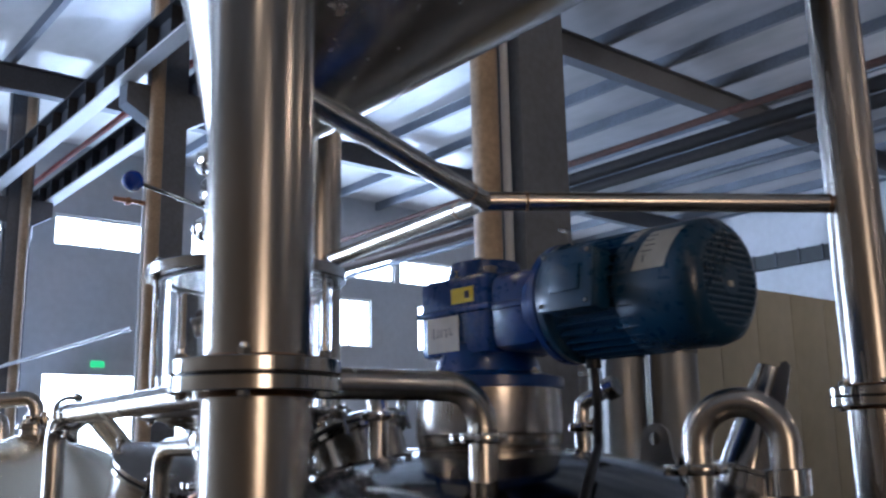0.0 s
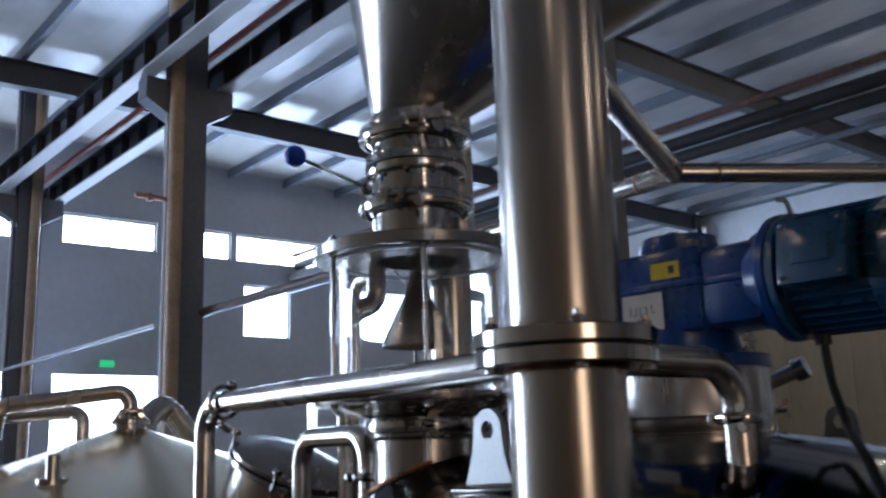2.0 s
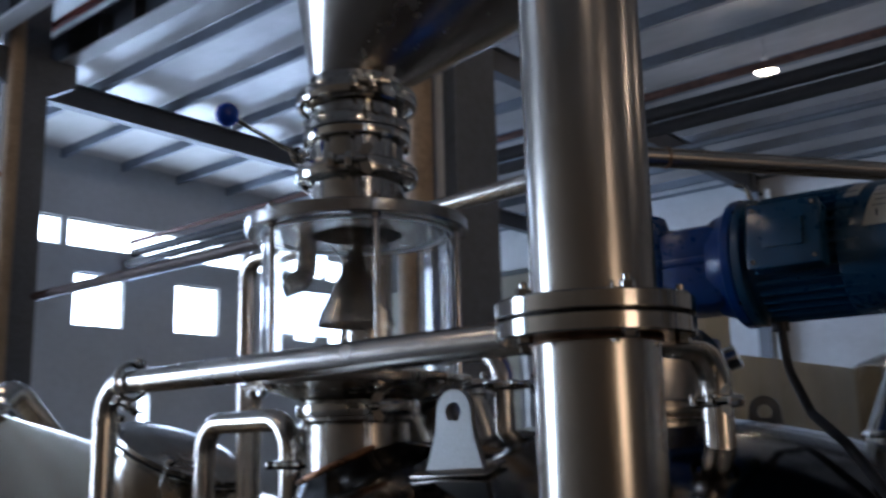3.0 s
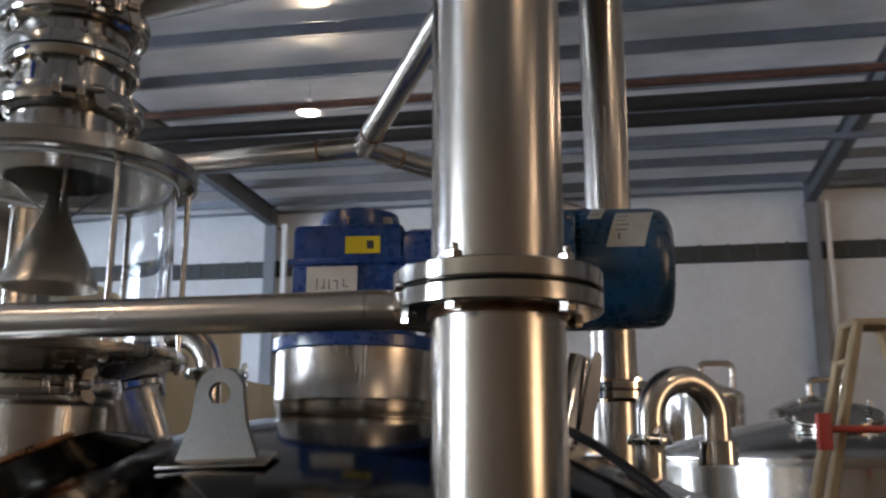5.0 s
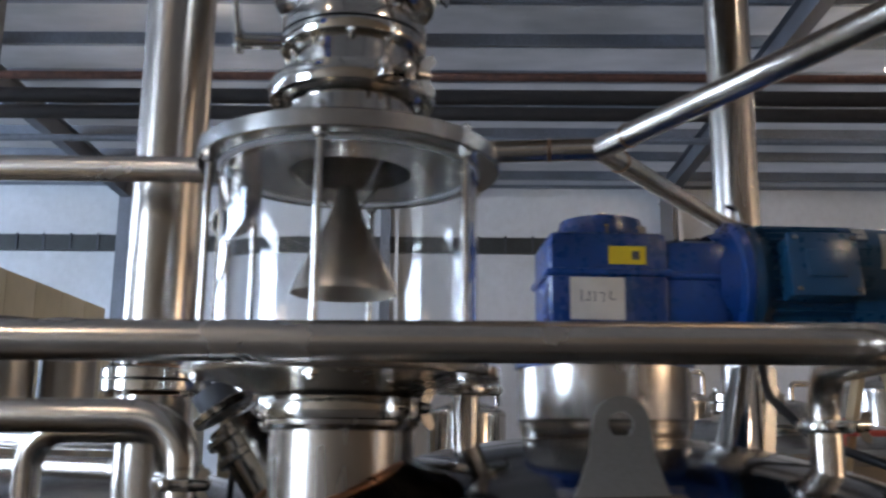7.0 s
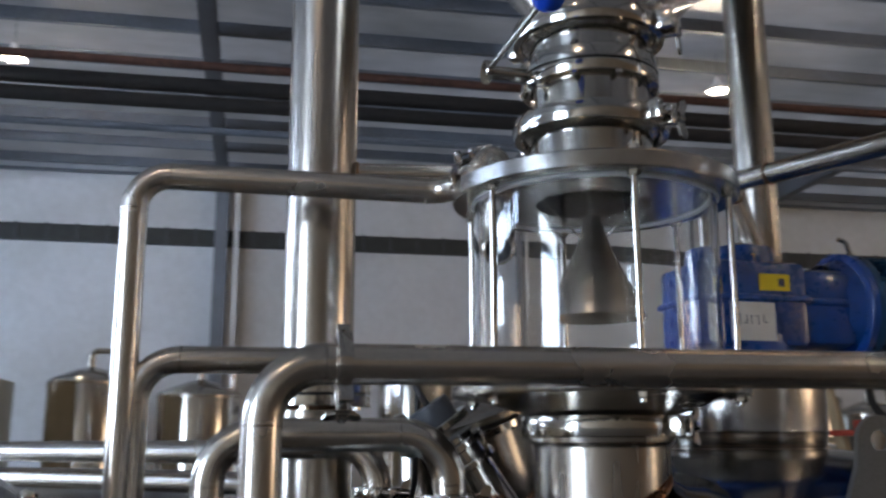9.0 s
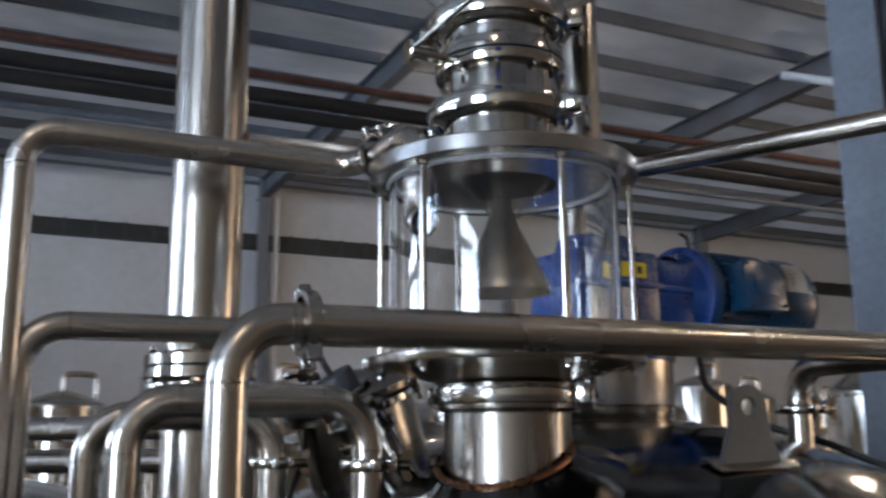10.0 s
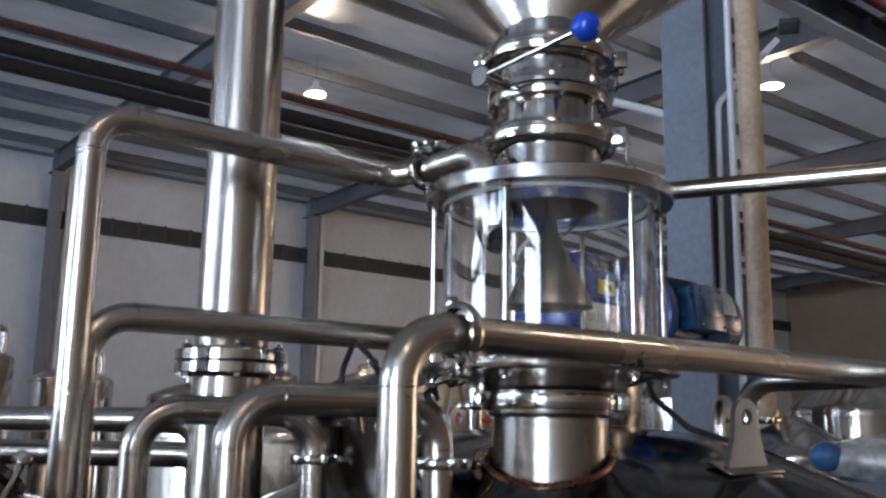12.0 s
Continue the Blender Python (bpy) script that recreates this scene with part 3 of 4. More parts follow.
part("gasket", bm, BLACK, valve, "black rubber gasket")
stack_clamp(2.305, 0.120, (-0.25, -1, 0))
stack_clamp(2.474, 0.120, (0.08, -1, 0))
bm = B()
sleeve(bm, 0.096, 0.119, 2.476, 2.485, S, seg=56)
part("upper_ferrule", bm, POLISH, valve)
for i in range(10):
    a = radians(36 * i + 12)
    q = S + V(0.112 * math.cos(a), 0.112 * math.sin(a), 0)
    hex_bolt(valve, q + V(0, 0, 2.420), (0, 0, 1), 0.007, 0.006, 0.003)
    hex_bolt(valve, q + V(0, 0, 2.374), (0, 0, -1), 0.007, 0.006, 0.003)
PIV = V(-0.673, 2.607, 2.395)
out = (PIV - V(S.x, S.y, 2.395)).normalized()
bm = B()
rod(bm, PIV - out * 0.07, PIV, 0.012, 20)
disc(bm, 0.0205, 0, 0.012, PIV - out * 0.004, out, 24)
hub = part("spindle", bm, POLISH, valve)
BALL = V(-0.812, 2.426, 2.428)
bm = B()
rod(bm, PIV + out * 0.002, BALL, 0.0052, 12)
lever = part("lever", bm, POLISH, valve)
bm = B()
bmesh.ops.create_uvsphere(bm, u_segments=32, v_segments=20, radius=0.0255, matrix=Matrix.Translation(BALL))
part("ball_knob", bm, NAVY, lever, "glossy blue plastic ball knob")

# ================= sight glass =================
sight = thing("sight_glass", (S.x, S.y, 1.80), "round clear sight glass between stainless plates", "sight glass")
bm = B()
lathe(bm, [(0.096, 2.177), (0.233, 2.177), (0.2355, 2.1795), (0.2355, 2.2025), (0.233, 2.205), (0.096, 2.205)], S, seg=96, closed=True)
part("top_plate", bm, PLATE, sight)
bm = B()
lathe(bm, [(0.192, 1.8775), (0.200, 1.8775), (0.200, 2.1765), (0.192, 2.1765)], S, seg=96, closed=True)
g = part("glass_cylinder", bm, GLASS, sight, "clear acrylic cylinder")
g.visible_shadow = False
for z in (1.874, 2.1735):
    bm = B()
    sleeve(bm, 0.188, 0.2035, z, z + 0.0035, S, seg=72)
    part("gasket", bm, SEAL, sight, "thin pale gasket")
bm = B()
lathe(bm, [(0.094, 1.813), (0.118, 1.813), (0.118, 1.820), (0.110, 1.826), (0.128, 1.832), (0.19, 1.853), (0.235, 1.857), (0.237, 1.860), (0.237, 1.872), (0.235, 1.874), (0.17, 1.874), (0.09, 1.832)], S, seg=96, closed=True)
part("bottom_dish", bm, STEEL, sight)
for i in range(6):
    a = math.atan2(2.709 - S.y, -0.576 - S.x) + radians(60 * i)
    q = S + V(0.2185 * math.cos(a), 0.2185 * math.sin(a), 0)
    bm = B()
    rod(bm, q + V(0, 0, 1.845), q + V(0, 0, 2.216), 0.0055, 12)
    r_ = part("tie_rod", bm, POLISH, sight)
    hex_bolt(r_, q + V(0, 0, 2.205), (0, 0, 1), 0.0105, 0.009, 0.006, "nut")
    hex_bolt(r_, q + V(0, 0, 2.177), (0, 0, -1), 0.0105, 0.009, 0.0, "nut")
    hex_bolt(r_, q + V(0, 0, 1.857), (0, 0, -1), 0.0105, 0.010, 0.006, "nut")
bm = B()
lathe(bm, [(0.0, 2.16), (0.014, 2.155), (0.020, 2.13), (0.030, 2.10), (0.0765, 2.005), (0.0825, 1.985), (0.0805, 1.985), (0.074, 2.004), (0.028, 2.098), (0.0, 2.12)], S + V(-0.005, 0.0, 0), seg=64)
part("spreader_cone", bm, STEEL, sight, "grey stainless spreader cone")
bm = B()
rod(bm, S + V(-0.005, 0, 2.13), S + V(-0.005, 0, 2.30), 0.008, 12)
part("hanger_rod", bm, POLISH, sight)
for i in range(3):
    a = radians(120 * i + 20)
    bm = B()
    rod(bm, S + V(0.02 * math.cos(a), 0.02 * math.sin(a), 2.115), S + V(0.1 * math.cos(a), 0.1 * math.sin(a), 2.185), 0.0022, 8)
    part("stay", bm, STEEL, sight)
bm = B()
sleeve(bm, 0.098, 0.107, dome_z(S) - 0.03, 1.782, S, seg=56)
lathe(bm, [(0.107, 1.782), (0.116, 1.788), (0.118, 1.800), (0.118, 1.804), (0.095, 1.804)], S, seg=56)
neck = part("neck", bm, STEEL, sight, "brushed stainless filling neck")
sn = V(0.75 * (S.x - T.x), 0.75 * (S.y - T.y), 1).normalized()
sb = V(S.x, S.y, dome_z(S))
bm = B()
lathe(bm, [(0.108, 0.046), (0.122, 0.036), (0.135, 0.022), (0.165, 0.008), (0.20, -0.012)], sb, sn, 72)
part("collar", bm, DOME, neck, "polished pulled collar, dark reflections put into its colour")
bm = B()
fr = frame_of(sn)
sweep(bm, [sb + fr @ V(0.1135 * math.cos(a), 0.1135 * math.sin(a), 0.045) for a in (radians(6 * i) for i in range(61))], 0.0055, 0, 8)
part("weld", bm, COPPER, neck, "copper-brown weld bead")
tri_clamp(sight, (S.x, S.y, 1.812), (0, 0, 1), 0.118, 0.017, (-0.08, -1, 0), 1.2)

# ================= pipe runs =================
PR = 0.0262


def pipe_run(pts, r, bend, label, clamps=(), welds=True, mat=None, stubs=()):
    pts = [V(*p) for p in pts]
    t = thing("pipe", pts[-1], label, "pipe", "process pipes")
    bm = B()
    sweep(bm, pts, r, bend, 28)
    body = part("tube", bm, mat or PIPE, t)
    if welds:
        for a, b, c in zip(pts, pts[1:], pts[2:]):
            for e in (a, c):
                d = (e - b).normalized()
                turn = (a - b).angle(c - b)
                cut = min(bend / math.tan(turn / 2), (e - b).length * 0.49)
                bm = B()
                sleeve(bm, r * 0.97, r + 0.0008, -0.002, 0.002, b + d * (cut + 0.002), d, 28, 0.0004)
                part("weld", bm, STEEL, body)
    for at, ax, turn in clamps:
        tri_clamp(t, at, ax, r + 0.009, 0.010, turn)
    return t


FZ = 1.885
F1 = V(-1.098, 2.693, 0)
F2 = V(-0.255, 1.755, 0)
F3 = V(0.036, 1.997, 0)
pipe_run([(F1.x, F1.y, 0.4), (F1.x, F1.y, FZ), (F2.x, F2.y, FZ), (F3.x, F3.y, FZ), (F3.x, F3.y, dome_z(F3) - 0.01)], PR, 0.075, "stainless process pipe with band clamps above the tank",
         [((-1.03, 2.62, FZ), (0.683, -0.73, 0), (-0.35, -0.3, -1)), ((F3.x, F3.y, 1.795), (0, 0, 1), (-0.7, -0.7, 0))])
spray = pipe_run([(-0.852, 3.252, 0.4), (-0.852, 3.252, 2.274), (-0.515, 2.800, 2.252), (-0.530, 2.725, 2.258), (-0.655, 2.597, 2.262), (-0.655, 2.597, 2.105), (-0.70, 2.575, 2.085)], 0.0245, 0.062,
         "stainless spray water pipe entering the sight glass", [((-0.533, 2.722, 2.258), (0.7, 0.72, 0), (-0.3, 0.1, 1))])
bm = B()
sleeve(bm, 0.0205, 0.0262, -0.006, 0.006, V(-0.70, 2.575, 2.085), V(-0.045, -0.022, -0.02), 24)
part("lip", bm, PIPE, spray)
# black disc over the pipe end, stands in for the dark inside
bm = B()
disc(bm, 0.0205, 0.0, 0.003, V(-0.70, 2.575, 2.085), V(-0.045, -0.022, -0.02), 24)
part("bore", bm, DARK, spray, "black disc painting the shade inside the bore")
pipe_run([(-0.83, 3.245, 0.4), (-0.83, 3.245, 1.935), (-0.23, 2.518, 1.935), (-0.23, 2.518, dome_z((-0.23, 2.518)) - 0.01)], 0.0245, 0.075, "stainless pipe bending down to the tank dome",
         [((-0.23, 2.518, 1.857), (0, 0, 1), (0.5, -0.8, 0))])
pipe_run([(-0.92, 2.965, 0.4), (-0.92, 2.965, 1.80), (-0.69, 2.675, 1.80), (-0.69, 2.675, dome_z((-0.69, 2.675)) - 0.01)], PR, 0.075, "stainless U-shaped pipe bend over the tank rim",
         [((-0.69, 2.675, 1.70), (0, 0, 1), (-0.5, -0.6, 0))])
pipe_run([(-0.70, 3.20, 0.4), (-0.70, 3.20, 1.785), (-0.545, 2.92, 1.785), (-0.545, 2.92, dome_z((-0.545, 2.92)) - 0.01)], PR, 0.075, "stainless U-shaped pipe bend over the tank rim",
         [((-0.545, 2.92, 1.70), (0, 0, 1), (-0.5, -0.6, 0))])

# ================= gear motor =================
motor = thing("gear_motor", (T.x, T.y, 1.903), "blue agitator gearbox with a teal electric motor", "motor")


def G(a, n, z):
    return T + DA * a + DN * n + V(0, 0, z)


GM = basis(DA, DN, DA.cross(DN), (0, 0, 0))
AXZ = 2.066


def gbox(bm, a0, a1, n0, n1, z0, z1, bevel):
    return box(bm, (a1 - a0, n1 - n0, z1 - z0), basis(DA, DN, (0, 0, -1), G((a0 + a1) / 2, (n0 + n1) / 2, (z0 + z1) / 2)), bevel)


bm = B()
disc(bm, 0.168, 1.903, 1.928, T, seg=56)
lathe(bm, [(0.168, 1.928), (0.12, 1.94), (0.105, 1.985), (0.105, 2.0)], T, seg=48)
part("mounting_flange", bm, BLUE, motor)
bm = B()
gbox(bm, -0.115, 0.105, -0.098, 0.098, 1.975, 2.150, 0.014)
part("gear_housing", bm, BLUE, motor)
bm = B()
gbox(bm, -0.122, 0.112, -0.104, 0.104, 2.066, 2.080, 0.005)
part("split_flange", bm, BLUE, motor)
bm = B()
gbox(bm, 0.09, 0.232, -0.092, 0.092, 1.978, 2.142, 0.028)
part("input_neck", bm, BLUE, motor)
bm = B()
gbox(bm, 0.10, 0.236, -0.097, 0.097, 2.062, 2.078, 0.006)
part("rib", bm, BLUE, motor)
bm = B()
lathe(bm, [(0.085, 0), (0.085, 0.012), (0.079, 0.03), (0.078, 0.036), (0, 0.036)], T + V(0, 0, 2.150), seg=40)
part("bearing_cover", bm, BLUE, motor)
bm = B()
lathe(bm, [(0.098, 0.20), (0.104, 0.22), (0.110, 0.235), (0.122, 0.238), (0.125, 0.241), (0.125, 0.256), (0.122, 0.258), (0, 0.258)], G(0, 0, AXZ), DA, 48)
part("adapter_bell", bm, BLUE, motor)
for i in range(4):
    a = radians(45 + 90 * i)
    hex_bolt(motor, T + V(0.145 * math.cos(a), 0.145 * math.sin(a), 1.928), (0, 0, 1), 0.012, 0.011, 0.006)
hex_bolt(motor, G(0.0, 0.02, 2.186), (0, 0, 1), 0.016, 0.014, 0.0, "breather_plug")
bm = B()
gbox(bm, 0.045, 0.075, 0.03, 0.06, 2.150, 2.170, 0.003)
part("vent_block", bm, MATT, motor)
bm = B()
rod(bm, G(-0.005, 0.075, 2.150), G(-0.005, 0.075, 2.166), 0.010, 12)
part("brass_plug", bm, plain("brass", (0.55, 0.38, 0.12), 0.3, 1), motor, "small brass plug")
bm = B()
lathe(bm, [(0, 0.259), (0.122, 0.259), (0.124, 0.262), (0.124, 0.276), (0.108, 0.282), (0.104, 0.30), (0.104, 0.485), (0.100, 0.49), (0, 0.49)], G(0, 0, AXZ), DA, 48)
body = part("motor_body", bm, TEAL, motor, "finned teal motor body")
for i in range(36):
    a = 2 * math.pi * i / 36
    d = DN * math.cos(a) + V(0, 0, 1) * math.sin(a)
    t = DA.cross(d)
    bm = B()
    box(bm, (0.185, 0.003, 0.02), basis(DA, t, DA.cross(t), G(0.39, 0, AXZ) + d * 0.110))
    part("cooling_fin", bm, TEAL, body)
bm = B()
lathe(bm, [(0.108, 0.445), (0.116, 0.445), (0.1185, 0.45), (0.1185, 0.58), (0.113, 0.602), (0.097, 0.616), (0.085, 0.619), (0.085, 0.615), (0.095, 0.611), (0.108, 0.598), (0.113, 0.578)], G(0, 0, AXZ), DA, 56, True)
cover = part("fan_cover", bm, TEAL, motor)
bm = B()
for i in range(-7, 8):
    w = math.sqrt(max(0, 0.088 ** 2 - (i * 0.0120) ** 2))
    if w > 0.01:
        for n0, z0, n1, z1 in ((-w, i * 0.0120, w, i * 0.0120), (i * 0.0120, -w, i * 0.0120, w)):
            sweep(bm, [G(0.617, n0, AXZ + z0), G(0.617, n1, AXZ + z1)], 0.0030, 0, 6)
disc(bm, 0.030, 0.613, 0.620, G(0, 0, AXZ), DA, 24)
part("grille", bm, TEAL, cover)
# flat black disc painting the shade behind the grille
bm = B()
disc(bm, 0.090, 0.595, 0.599, G(0, 0, AXZ), DA, 32)
part("grille_void_shade", bm, DARK, cover)
bm = B()
box(bm, (0.008, 0.010, 0.010), basis(DA, DN, DA.cross(DN), G(0.621, 0.004, AXZ - 0.010)))
part("sticker", bm, PAPER, cover, "small white sticker")
# terminal box on the motor's flank facing the stand
tb = DN * math.cos(radians(7)) + V(0, 0, 1) * math.sin(radians(7))
tt = DA.cross(tb)
bm = B()
box(bm, (0.125, 0.115, 0.05), basis(DA, tt, tb, G(0.37, 0, AXZ) + tb * 0.122), 0.008)
term = part("terminal_box", bm, TEAL, motor)
bm = B()
box(bm, (0.13, 0.12, 0.012), basis(DA, tt, tb, G(0.37, 0, AXZ) + tb * 0.154), 0.005)
box(bm, (0.07, 0.05, 0.006), basis(DA, tt, tb, G(0.37, 0, AXZ) + tb * 0.162), 0.002)
lid = part("lid", bm, TEAL, term)
for s1 in (-1, 1):
    for s2 in (-1, 1):
        hex_bolt(lid, G(0.37 + 0.053 * s1, 0, AXZ) + tb * 0.160 + tt * 0.048 * s2, tb, 0.005, 0.004, 0.0, "screw")
bm = B()
sweep(bm, [G(0.275, 0.02, AXZ + 0.115), G(0.265, 0.02, AXZ + 0.150), G(0.245, 0.02, AXZ + 0.156)], 0.005, 0.012, 8)
part("eye_bolt", bm, POLISH, motor)
for i in range(4):
    a = radians(45 + 90 * i)
    d = DN * math.cos(a) + V(0, 0, 1) * math.sin(a)
    hex_bolt(motor, G(0.262, 0, AXZ) + d * 0.117, -DA, 0.008, 0.010, 0.0)


def label_on(a0, a1, z0, z1, n, mat, name, label):
    bm = B()
    gbox(bm, a0, a1, n, n + 0.0015, z0, z1, 0)
    return part(name, bm, mat, motor, label)


lab = label_on(-0.080, 0.020, 1.985, 2.062, 0.1045, PAPER, "paper_label", "white paper label with handwriting")
for i, (x0, x1, zz, hh) in enumerate(((-0.060, -0.058, 2.028, 0.022), (-0.052, -0.044, 2.020, 0.002), (-0.046, -0.044, 2.028, 0.018), (-0.036, -0.034, 2.027, 0.02), (-0.027, -0.018, 2.034, 0.002), (-0.020, -0.018, 2.026, 0.018), (-0.008, -0.006, 2.03, 0.016), (-0.006, 0.002, 2.022, 0.002))):
    bm = B()
    gbox(bm, x0, x1, 0.106, 0.1066, zz - hh / 2, zz + hh / 2, 0)
    part("ink_mark", bm, INK, lab)
st = label_on(-0.007, 0.062, 2.088, 2.122, 0.0985, YELLOW, "warning_sticker", "yellow warning sticker")
bm = B()
gbox(bm, 0.036, 0.050, 0.1002, 0.1008, 2.097, 2.113, 0)
part("ink_mark", bm, INK, st)


def curved_label(a0, a1, ang0, ang1, r, mat, name, label, parent, lean=0.0):
    bm = B()
    n = 10
    grid = [[bm.verts.new(G(a + lean * (t - radians(ang0)), 0, AXZ) + (DN * math.cos(t) + V(0, 0, 1) * math.sin(t)) * r) for t in (radians(ang0 + (ang1 - ang0) * i / n) for i in range(n + 1))] for a in (a0, a1)]
    for i in range(n):
        bm.faces.new((grid[0][i], grid[0][i + 1], grid[1][i + 1], grid[1][i]))
    bmesh.ops.solidify(bm, geom=list(bm.faces), thickness=0.001)
    return part(name, bm, mat, parent, label)


ml = curved_label(0.492, 0.562, 9, 52, 0.1200, PAPER, "paper_label", "white paper label with handwriting", cover, 0.03)
for a0, a1, t0, t1 in ((0.515, 0.518, 16, 23), (0.51, 0.532, 26, 27), (0.513, 0.536, 32, 33), (0.512, 0.53, 38, 39), (0.515, 0.535, 44, 45)):
    curved_label(a0, a1, t0, t1, 0.1208, INK, "ink_mark", "", ml)
curved_label(0.458, 0.485, 42, 66, 0.1200, PAPER, "paper_label", "small white label", cover, 0.03)
# power cable
CP = [V(0.252, 2.205, 1.95), V(0.255, 2.195, 1.86), V(0.245, 2.10, 1.775), V(0.215, 1.93, 1.722), V(0.19, 1.80, 1.665), V(0.17, 1.68, 1.60), V(0.15, 1.5, 1.48)]
cable = thing("power_cable", CP[-1], "black rubber motor power cable", "cable")
bm = B()
sweep(bm, CP, 0.0085, 0.06, 12)
part("cord", bm, BLACK, cable)
bm = B()
rod(bm, V(0.252, 2.205, 1.985), V(0.252, 2.205, 1.93), 0.016, 12)
part("gland", bm, BLACK, cable)


# ================= small fittings on the mash tank =================
def on_dome(x, y, dz=0.0):
    return V(x, y, dome_z((x, y)) + dz)


def manway(base, normal, r, h, owner_label, open_angle=0.0):
    """A round access hatch: neck, rim, lid with clamps; it leans along its normal."""
    n = V(*normal).normalized()
    base = V(*base)
    t = thing("manway", base, owner_label, "hatch", "tank hatches")
    bm = B()
    sleeve(bm, r - 0.006, r, -0.09, h, base, n, 48)
    part("neck", bm, STEEL, t)
    bm = B()
    sleeve(bm, r - 0.004, r + 0.018, h - 0.016, h, base, n, 48)
    part("rim", bm, POLISH, t)
    bm = B()
    sleeve(bm, r * 0.8, r + 0.012, h + 0.001, h + 0.008, base, n, 48)
    part("gasket", bm, BLACK, t, "black rubber seal")
    bm = B()
    lathe(bm, [(0, h + 0.05), (r * 0.5, h + 0.045), (r * 0.85, h + 0.03), (r, h + 0.022), (r + 0.018, h + 0.021), (r + 0.018, h + 0.009), (0, h + 0.009)], base, n, 48)
    part("lid", bm, STEEL, t)
    m = frame_of(n)
    for k in range(4):
        a = radians(90 * k + 30)
        d = m @ V(math.cos(a), math.sin(a), 0)
        p = base + n * (h + 0.02) + d * (r + 0.022)
        bm = B()
        rod(bm, p - n * 0.05, p + n * 0.03, 0.006, 10)
        lathe(bm, [(0, 0.012), (0.014, 0.012), (0.016, 0.02), (0.012, 0.03), (0, 0.03)], p, n, 14)
        part("clamp_bolt", bm, POLISH, t)
    return t


manway(on_dome(-0.30, 2.83), (-0.32, 0.18, 1), 0.122, 0.145, "round stainless tank hatch leaning on the dome")

# sight lamp tube leaning on the dome
LB, LT = on_dome(-0.485, 2.70), V(-0.565, 2.785, 1.835)
t = thing("sight_lamp", LB, "leaning stainless sight lamp tube with a black cable", "lamp")
d = (LT - LB).normalized()
bm = B()
rod(bm, LB - d * 0.05, LT - d * 0.05, 0.044, 28)
part("tube", bm, POLISH, t)
for s in (-0.11, -0.075, -0.03):
    bm = B()
    disc(bm, 0.056, 0, 0.014, LT + d * s, d, 32)
    part("ring", bm, POLISH, t)
bm = B()
lathe(bm, [(0, 0), (0.036, 0), (0.038, -0.004), (0.038, -0.05), (0, -0.05)], LT + d * 0.02, d, 28)
part("cap", bm, BEAM, t, "dark lamp cap")
bm = B()
sweep(bm, [LT + d * 0.01, LT + d * 0.06, LT + V(0.05, 0.07, 0.09), LT + V(0.10, 0.10, 0.04), LT + V(0.12, 0.12, -0.12), LT + V(0.16, 0.2, -0.3)], 0.006, 0.03, 10)
part("cord", bm, BLACK, t)

# gooseneck vent
GC = V(0.475, 1.965, 0)
gd = V(0.96, -0.28, 0)
g0, g1 = GC - gd * 0.072, GC + gd * 0.072
t = thing("gooseneck_vent", on_dome(g0.x, g0.y), "bent stainless gooseneck vent pipe", "pipe")
bm = B()
arc = [GC + gd * (-0.072 * math.cos(radians(a))) + V(0, 0, 1.775 + 0.072 * math.sin(radians(a))) for a in range(0, 181, 12)]
sweep(bm, [on_dome(g0.x, g0.y, -0.02)] + arc + [V(g1.x, g1.y, 1.70)], 0.026, 0, 24)
part("tube", bm, PIPE, t)
tri_clamp(t, (g0.x, g0.y, 1.735), (0, 0, 1), 0.032, 0.010, (-1, -0.3, 0))
bm = B()
sleeve(bm, 0.0268, 0.037, 1.69, 1.735, g1, seg=28)
part("outlet_collar", bm, POLISH, t)

# raised hand-hole cover
HC = on_dome(0.60, 2.42)
t = thing("hand_hole", HC, "small stainless hand hole with a leaning spout", "hatch", "tank hatches")
bm = B()
sleeve(bm, 0.078, 0.085, -0.06, 0.045, HC, (0.3, 0, 1), 36)
sleeve(bm, 0.078, 0.098, 0.033, 0.045, HC, (0.3, 0, 1), 36)
part("neck", bm, STEEL, t)
bm = B()
h0, h1 = HC + V(-0.03, 0.01, 0.02), HC + V(0.06, 0.02, 0.265)
lathe(bm, [(0.030, 0), (0.056, 0.0), (0.054, 0.06), (0.044, 0.17), (0.034, (h1 - h0).length), (0.030, (h1 - h0).length), (0.040, 0.16), (0.049, 0.05)], h0, h1 - h0, 32, True)
part("funnel", bm, POLISH, t, "leaning tapered stainless spout")
bm = B()
prism(bm, [(-0.014, -0.17), (0.014, -0.17), (0.016, 0.07), (0.010, 0.125), (0.0, 0.132), (-0.010, 0.125), (-0.016, 0.07)], 0.010, basis((0.9, -0.4, -0.3), (0.3, 0.05, 0.95), (-0.4, -0.9, 0.1), HC + V(0.035, -0.045, 0.15)))
part("hinge_arm", bm, STEEL, t)

# sample fitting behind the gearbox
t = thing("spray_inlet", on_dome(0.25, 2.66), "stainless spray inlet with a band clamp and elbow", "pipe fitting")
bm = B()
sweep(bm, [on_dome(0.25, 2.66, -0.02), V(0.25, 2.66, 1.885), V(0.32, 2.62, 1.915)], 0.019, 0.03, 18)
part("tube", bm, PIPE, t)
tri_clamp(t, (0.25, 2.66, 1.825), (0, 0, 1), 0.026, 0.010, (-0.3, -1, 0))
bm = B()
disc(bm, 0.028, 0, 0.03, V(0.31, 2.626, 1.911), V(0.07, -0.04, 0.03), 20)
